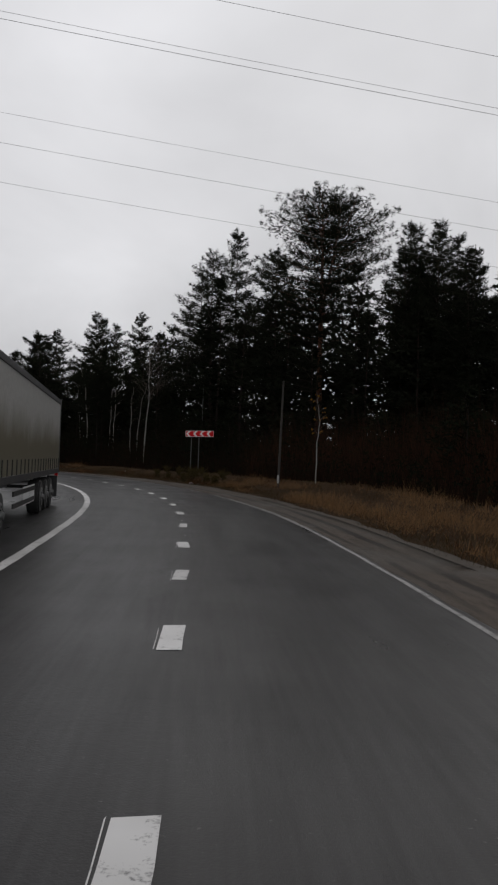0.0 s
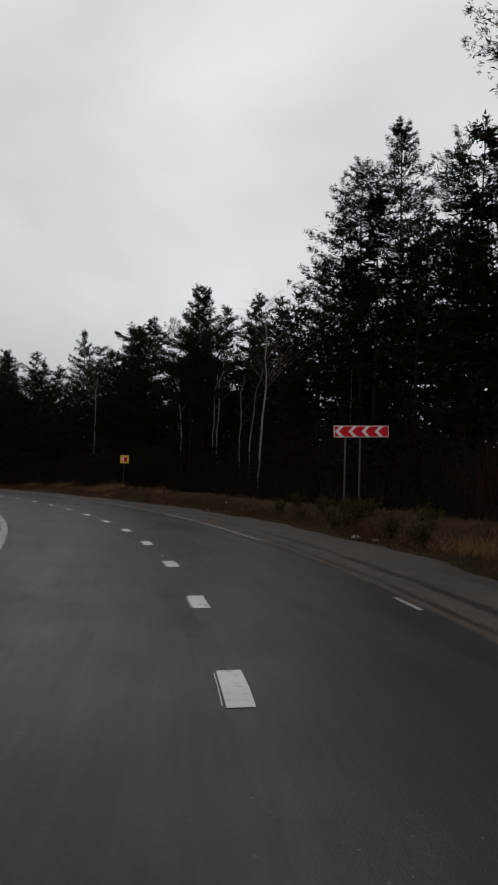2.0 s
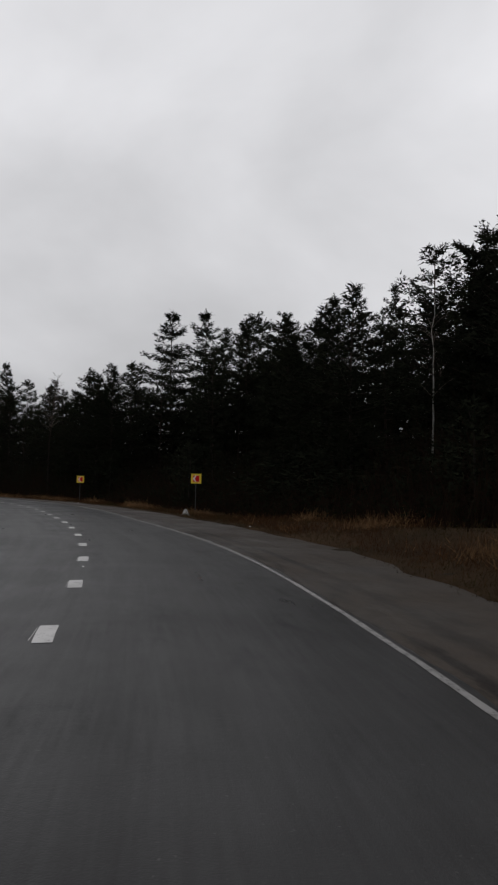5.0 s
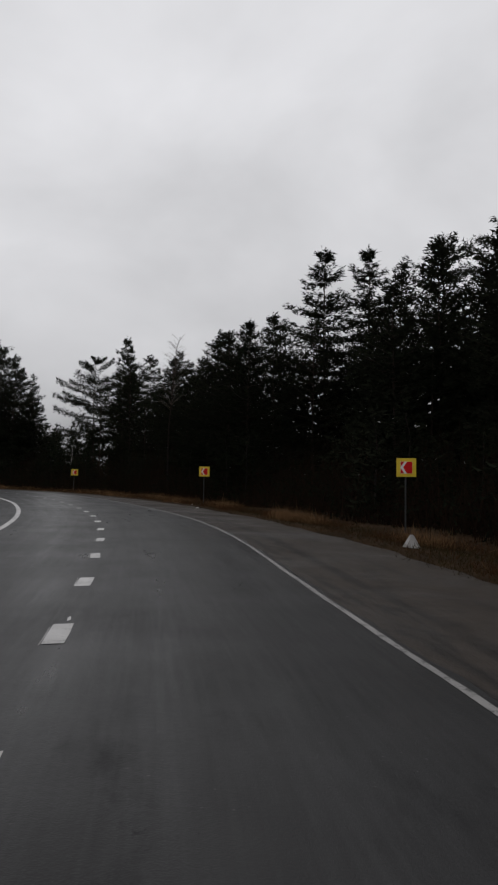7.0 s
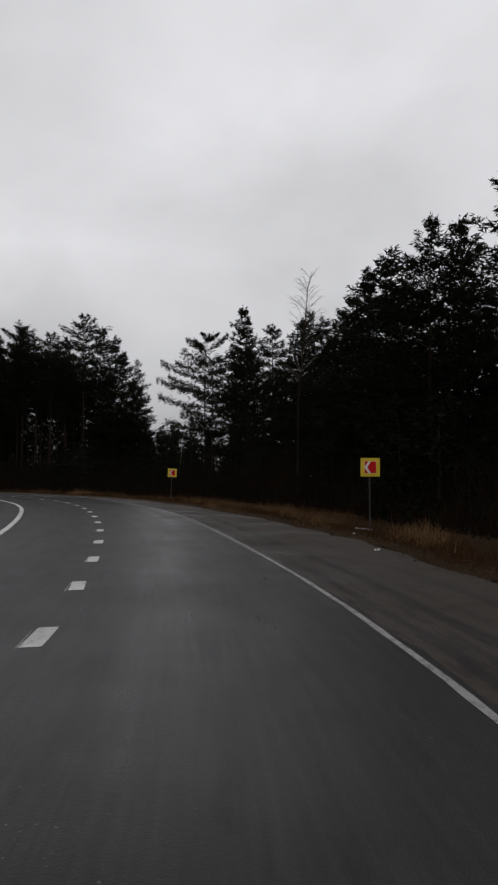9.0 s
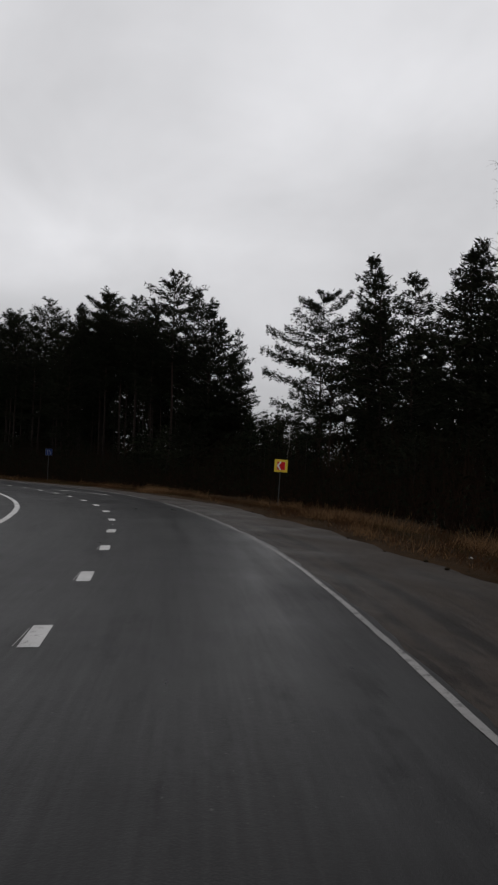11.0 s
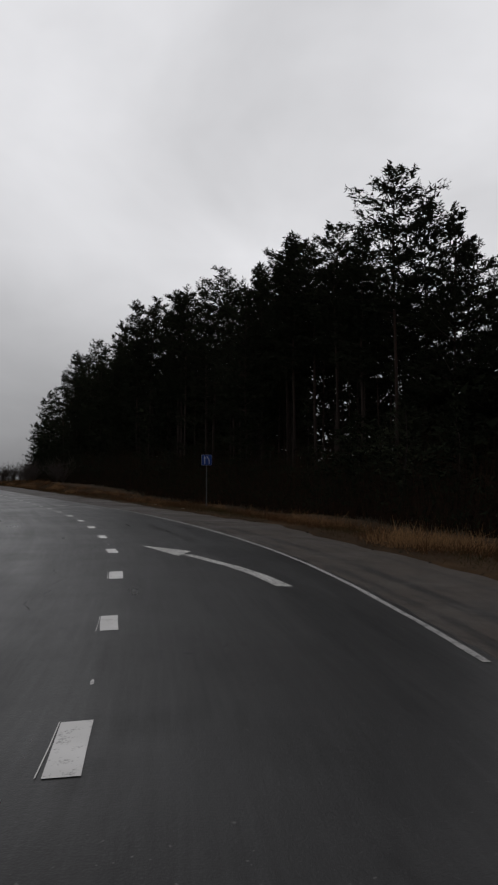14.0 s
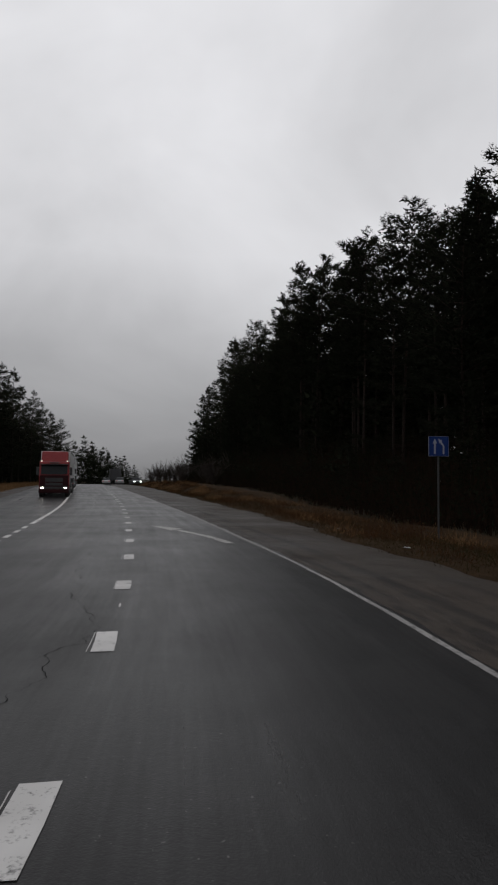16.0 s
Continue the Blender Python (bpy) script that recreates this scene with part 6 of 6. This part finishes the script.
def lorry(label, paint, tarp, cab_top=3.1, deflector=True, cab=True, lit=True, low_paint=None, lamp=None, length=13.4, top=3.95):
    """Tractor and curtain-sided trailer; it drives along +y, its front at y = 0."""
    truck = thing("lorry", label, "lorry")
    if cab:
        # cab body, its upper front raked back
        side = [(0.0, 0.55), (0.0, 1.75), (-0.10, 2.0), (-0.42, cab_top - 0.10), (-0.60, cab_top), (-2.15, cab_top), (-2.2, 0.95), (-1.75, 0.95), (-1.65, 0.55)]
        body = plate([(y, z) for y, z in side], 2.46, -1.23, "yz")
        bmesh.ops.bevel(body, geom=[e for e in body.edges], offset=0.06, segments=3, affect="EDGES", profile=0.6)
        hull = part("cab", body, paint, truck)
        glass = plate([(-0.085, 1.93), (-0.36, cab_top - 0.33), (-0.40, cab_top - 0.33), (-0.125, 1.93)], 2.16, -1.08, "yz")
        for v in glass.verts:
            v.co.y += 0.075
        part("windscreen", glass, GLASS, hull, "dark windscreen")
        part("wiper", box(-0.7, -0.05, 0.03, 0.05, 1.92, 1.95), PLASTIC, hull)
        part("wiper", box(0.15, 0.8, 0.03, 0.05, 1.92, 1.95), PLASTIC, hull)
        part("sun_visor", box(-1.12, 1.12, -0.34, -0.02, cab_top - 0.30, cab_top - 0.24, bevel=0.02), PLASTIC, hull, "dark sun visor")
        for x in (-1.235, 1.225):
            part("side_window", plate([(-0.35, 1.85), (-0.60, cab_top - 0.42), (-1.35, cab_top - 0.42), (-1.35, 1.85)], 0.012, x, "yz"), GLASS, hull, "dark side window")
        for z0, z1 in ((1.30, 1.62), (0.98, 1.20), (0.70, 0.88)):
            grille = part("grille", box(-0.72, 0.72, 0.002, 0.036, z0, z1, bevel=0.012), PLASTIC, hull, "black grille")
            for k in range(3):
                z = z0 + (z1 - z0) * (k + 0.6) / 3.2
                part("slat", box(-0.70, 0.70, 0.03, 0.045, z, z + 0.018), CHASSIS, grille)
        if low_paint:
            part("front_panel", box(-1.17, 1.17, -0.05, 0.016, 0.62, 1.84, bevel=0.012), low_paint, hull, "dark lower front panel")
        part("visor_bar", box(-0.40, 0.40, -0.352, -0.34, cab_top - 0.20, cab_top - 0.09), CHASSIS, hull, "dark lettering bar")
        part("name_plate", box(-0.34, 0.34, 0.002, 0.014, 1.68, 1.74), CHASSIS, hull, "dark lettering bar")
        part("bumper", box(-1.24, 1.24, -0.50, 0.10, 0.35, 0.66, bevel=0.06, segments=3), low_paint or paint, truck)
        for x in (-0.95, 0.95):
            shell = part("headlight_shell", box(x - 0.24, x + 0.24, -0.10, 0.035, 0.70, 0.92, bevel=0.03), PLASTIC, truck)
            part("headlight", box(x - 0.10, x + 0.10, 0.028, 0.048, 0.74, 0.83, bevel=0.02), (lamp or HEADLIGHT) if lit else GLASS, shell, "lit headlight" if lit else "headlight")
        for x in (-1.38, 1.38):
            part("mirror", box(x - 0.10, x + 0.10, -0.42, -0.30, 1.85, 2.55, bevel=0.04), PLASTIC, truck, "black wing mirror")
            part("mirror_arm", rod((x * 0.88, -0.36, 2.45), (x, -0.36, 2.45), 0.02), PLASTIC, truck)
        if deflector:
            wing = plate([(-0.55, cab_top - 0.02), (-1.30, top - 0.06), (-2.1, top), (-2.1, cab_top - 0.02)], 2.2, -1.1, "yz")
            bmesh.ops.bevel(wing, geom=[e for e in wing.edges], offset=0.05, segments=2, affect="EDGES")
            part("roof_deflector", wing, paint, truck)
        for x in (-1.05, 1.05):
            part("marker_lamp", box(x - 0.05, x + 0.05, -0.5, -0.42, cab_top - 0.03, cab_top + 0.03, bevel=0.01), MARKER if lit else GLASS, truck)
        for x, side_of in ((-1.08, -1), (1.08, 1)):
            wheel(truck, x, -1.0, 0.5, 0.31, side_of)
            wheel(truck, x, -4.4, 0.5, 0.34, side_of)
            part("mudguard", box(x - 0.2, x + 0.2, -5.0, -3.8, 1.05, 1.10, bevel=0.02), PLASTIC, truck)
            part("fuel_tank", box(x - 0.30 if x > 0 else x - 0.12, x + 0.12 if x > 0 else x + 0.30, -3.6, -2.3, 0.45, 1.0, bevel=0.08, segments=3), STEEL_RIM, truck, "metal fuel tank")
        part("tractor_frame", box(-0.42, 0.42, -5.4, -0.4, 0.62, 0.92), CHASSIS, truck)
    y0 = -2.75
    y1 = y0 - length
    trailer = part("trailer", box(-1.27, 1.27, y1, y0, 1.22, top, bevel=0.03), tarp, truck)
    n = int(length / 0.65)
    for x in (-1.285, 1.275):
        part("top_rail", box(x - 0.012, x + 0.022, y1 - 0.01, y0 + 0.01, top - 0.12, top + 0.03, bevel=0.01), GALVANISED, trailer, "pale top rail")
        part("lower_rail", box(x - 0.012, x + 0.022, y1 - 0.01, y0 + 0.01, 1.10, 1.27, bevel=0.01), CHASSIS, trailer)
        for k in range(n + 1):
            y = y0 - 0.25 - (length - 0.5) * k / n
            part("strap", box(x - 0.006, x + 0.018, y - 0.025, y + 0.025, 1.20, 1.62), PLASTIC, trailer, "dark curtain strap")
    for x in (-1.24, 1.24):
        part("rear_post", box(x - 0.05, x + 0.05, y1 - 0.03, y1 + 0.08, 1.10, top + 0.02, bevel=0.01), GALVANISED, trailer)
        part("tail_lamp", box(x - 0.10 if x > 0 else x - 0.02, x + 0.02 if x > 0 else x + 0.10, y1 - 0.06, y1 - 0.02, 0.98, 1.08, bevel=0.01), SIGN_RED, trailer)
        part("rear_flap", box(x - 0.30 if x > 0 else x - 0.05, x + 0.05 if x > 0 else x + 0.30, y1 + 0.5, y1 + 0.53, 0.25, 1.0), PLASTIC, trailer, "black mud flap")
    part("frame_rail", box(-0.5, -0.36, y1 + 0.2, y0 - 0.3, 0.88, 1.14), CHASSIS, trailer)
    part("frame_rail", box(0.36, 0.5, y1 + 0.2, y0 - 0.3, 0.88, 1.14), CHASSIS, trailer)
    for x in (-1.2, 1.2):
        part("side_guard", box(x - 0.02, x + 0.02, y1 + 6.0, y0 - 3.6, 0.48, 0.60, bevel=0.008), CHASSIS, trailer, "dark side guard")
        part("side_guard", box(x - 0.02, x + 0.02, y1 + 6.0, y0 - 3.6, 0.76, 0.88, bevel=0.008), CHASSIS, trailer, "dark side guard")
        part("guard_panel", box(x - 0.015, x + 0.015, y1 + 6.1, y1 + 8.2, 0.45, 0.92, bevel=0.008), WHITE_PAINT, trailer, "white side panel")
        for k in range(3):
            wheel(truck, x * 0.9, y1 + 2.3 + 1.31 * k, 0.5, 0.36, 1 if x > 0 else -1)
    part("corner_lamp", box(1.12, 1.24, y1 - 0.05, y1 - 0.01, 1.08, 1.16, bevel=0.01), MARKER if lit else GLASS, trailer, "lit white corner lamp")
    part("rear_bumper", box(-1.2, 1.2, y1 - 0.02, y1 + 0.1, 0.5, 0.62, bevel=0.01), CHASSIS, trailer)
    return truck


def drive(ob, s, o, towards=True, turn=0.0):
    """Stands a vehicle on the road; towards: it faces the oncoming way."""
    x, y = plan(s, o)
    a = heading(s) + (180 if towards else 0) + turn
    ob.matrix_basis = pose(float(x), float(y), float(crown_z(s)) + 0.005, 0, 0, a)
    return ob


drive(lorry("lorry with a grey tarpaulin trailer in the opposite lane", WHITE_PAINT, GREY_TARP, length=13.4, top=3.68), 2.9, -4.55, turn=5.5)
drive(lorry("white lorry with a dark blue tarpaulin trailer", WHITE_PAINT, BLUE_TARP, cab_top=3.2), 39.0, -5.5, turn=4.0)
drive(lorry("red lorry with a pale trailer and lit headlights", RED_PAINT, PALE_TARP, cab_top=3.05, low_paint=MAROON, lamp=BEAM), 251.0, -5.1)
drive(lorry("white lorry with a pale trailer following the red one", WHITE_PAINT, PALE_TARP, cab_top=3.1), 283.0, -5.2)


def small_car(label, paint, lit=False):
    """A saloon car; it drives along +y, its front at y = 0."""
    car = thing("car", label, "car")
    side = [(0.0, 0.38), (0.0, 0.68), (-0.12, 0.80), (-1.05, 0.95), (-4.1, 0.98), (-4.3, 0.75), (-4.3, 0.38), (-4.0, 0.26), (-0.2, 0.26)]
    low = plate(side, 1.72, -0.86, "yz")
    bmesh.ops.bevel(low, geom=low.edges[:], offset=0.06, segments=3, affect="EDGES")
    part("body", low, paint, car)
    cabin = plate([(-1.05, 0.92), (-1.75, 1.40), (-2.1, 1.46), (-3.2, 1.44), (-3.95, 0.95)], 1.44, -0.72, "yz")
    bmesh.ops.bevel(cabin, geom=cabin.edges[:], offset=0.08, segments=3, affect="EDGES")
    glasshouse = part("glasshouse", cabin, GLASS, car, "dark car windows")
    part("roof", box(-0.60, 0.60, -3.2, -1.85, 1.43, 1.475, bevel=0.02), paint, glasshouse)
    for x in (-0.62, 0.62):
        part("headlight", box(x - 0.17, x + 0.17, -0.06, 0.02, 0.60, 0.74, bevel=0.02), HEADLIGHT if lit else GLASS, car)
        part("tail_lamp", box(x - 0.15, x + 0.15, -4.33, -4.26, 0.70, 0.84, bevel=0.02), SIGN_RED, car)
    part("bumper", box(-0.84, 0.84, -0.12, 0.04, 0.30, 0.48, bevel=0.03), PLASTIC, car)
    for x, k in ((-0.76, -1), (0.76, 1)):
        wheel(car, x, -0.85, 0.31, 0.2, k)
        wheel(car, x, -3.4, 0.31, 0.2, k)
    return car


drive(small_car("silver car far ahead on the straight", SILVER_PAINT), 352, 1.2, towards=False)
drive(small_car("silver car far ahead on the straight", SILVER_PAINT), 345, 3.9, towards=False)
drive(lorry("dark lorry far ahead on the straight", DARK_PAINT, DARK_TARP, lit=False), 372, 3.4, towards=False)
drive(small_car("dark car with lit headlights waiting on the verge", DARK_PAINT, True), 322, 6.6, turn=8)
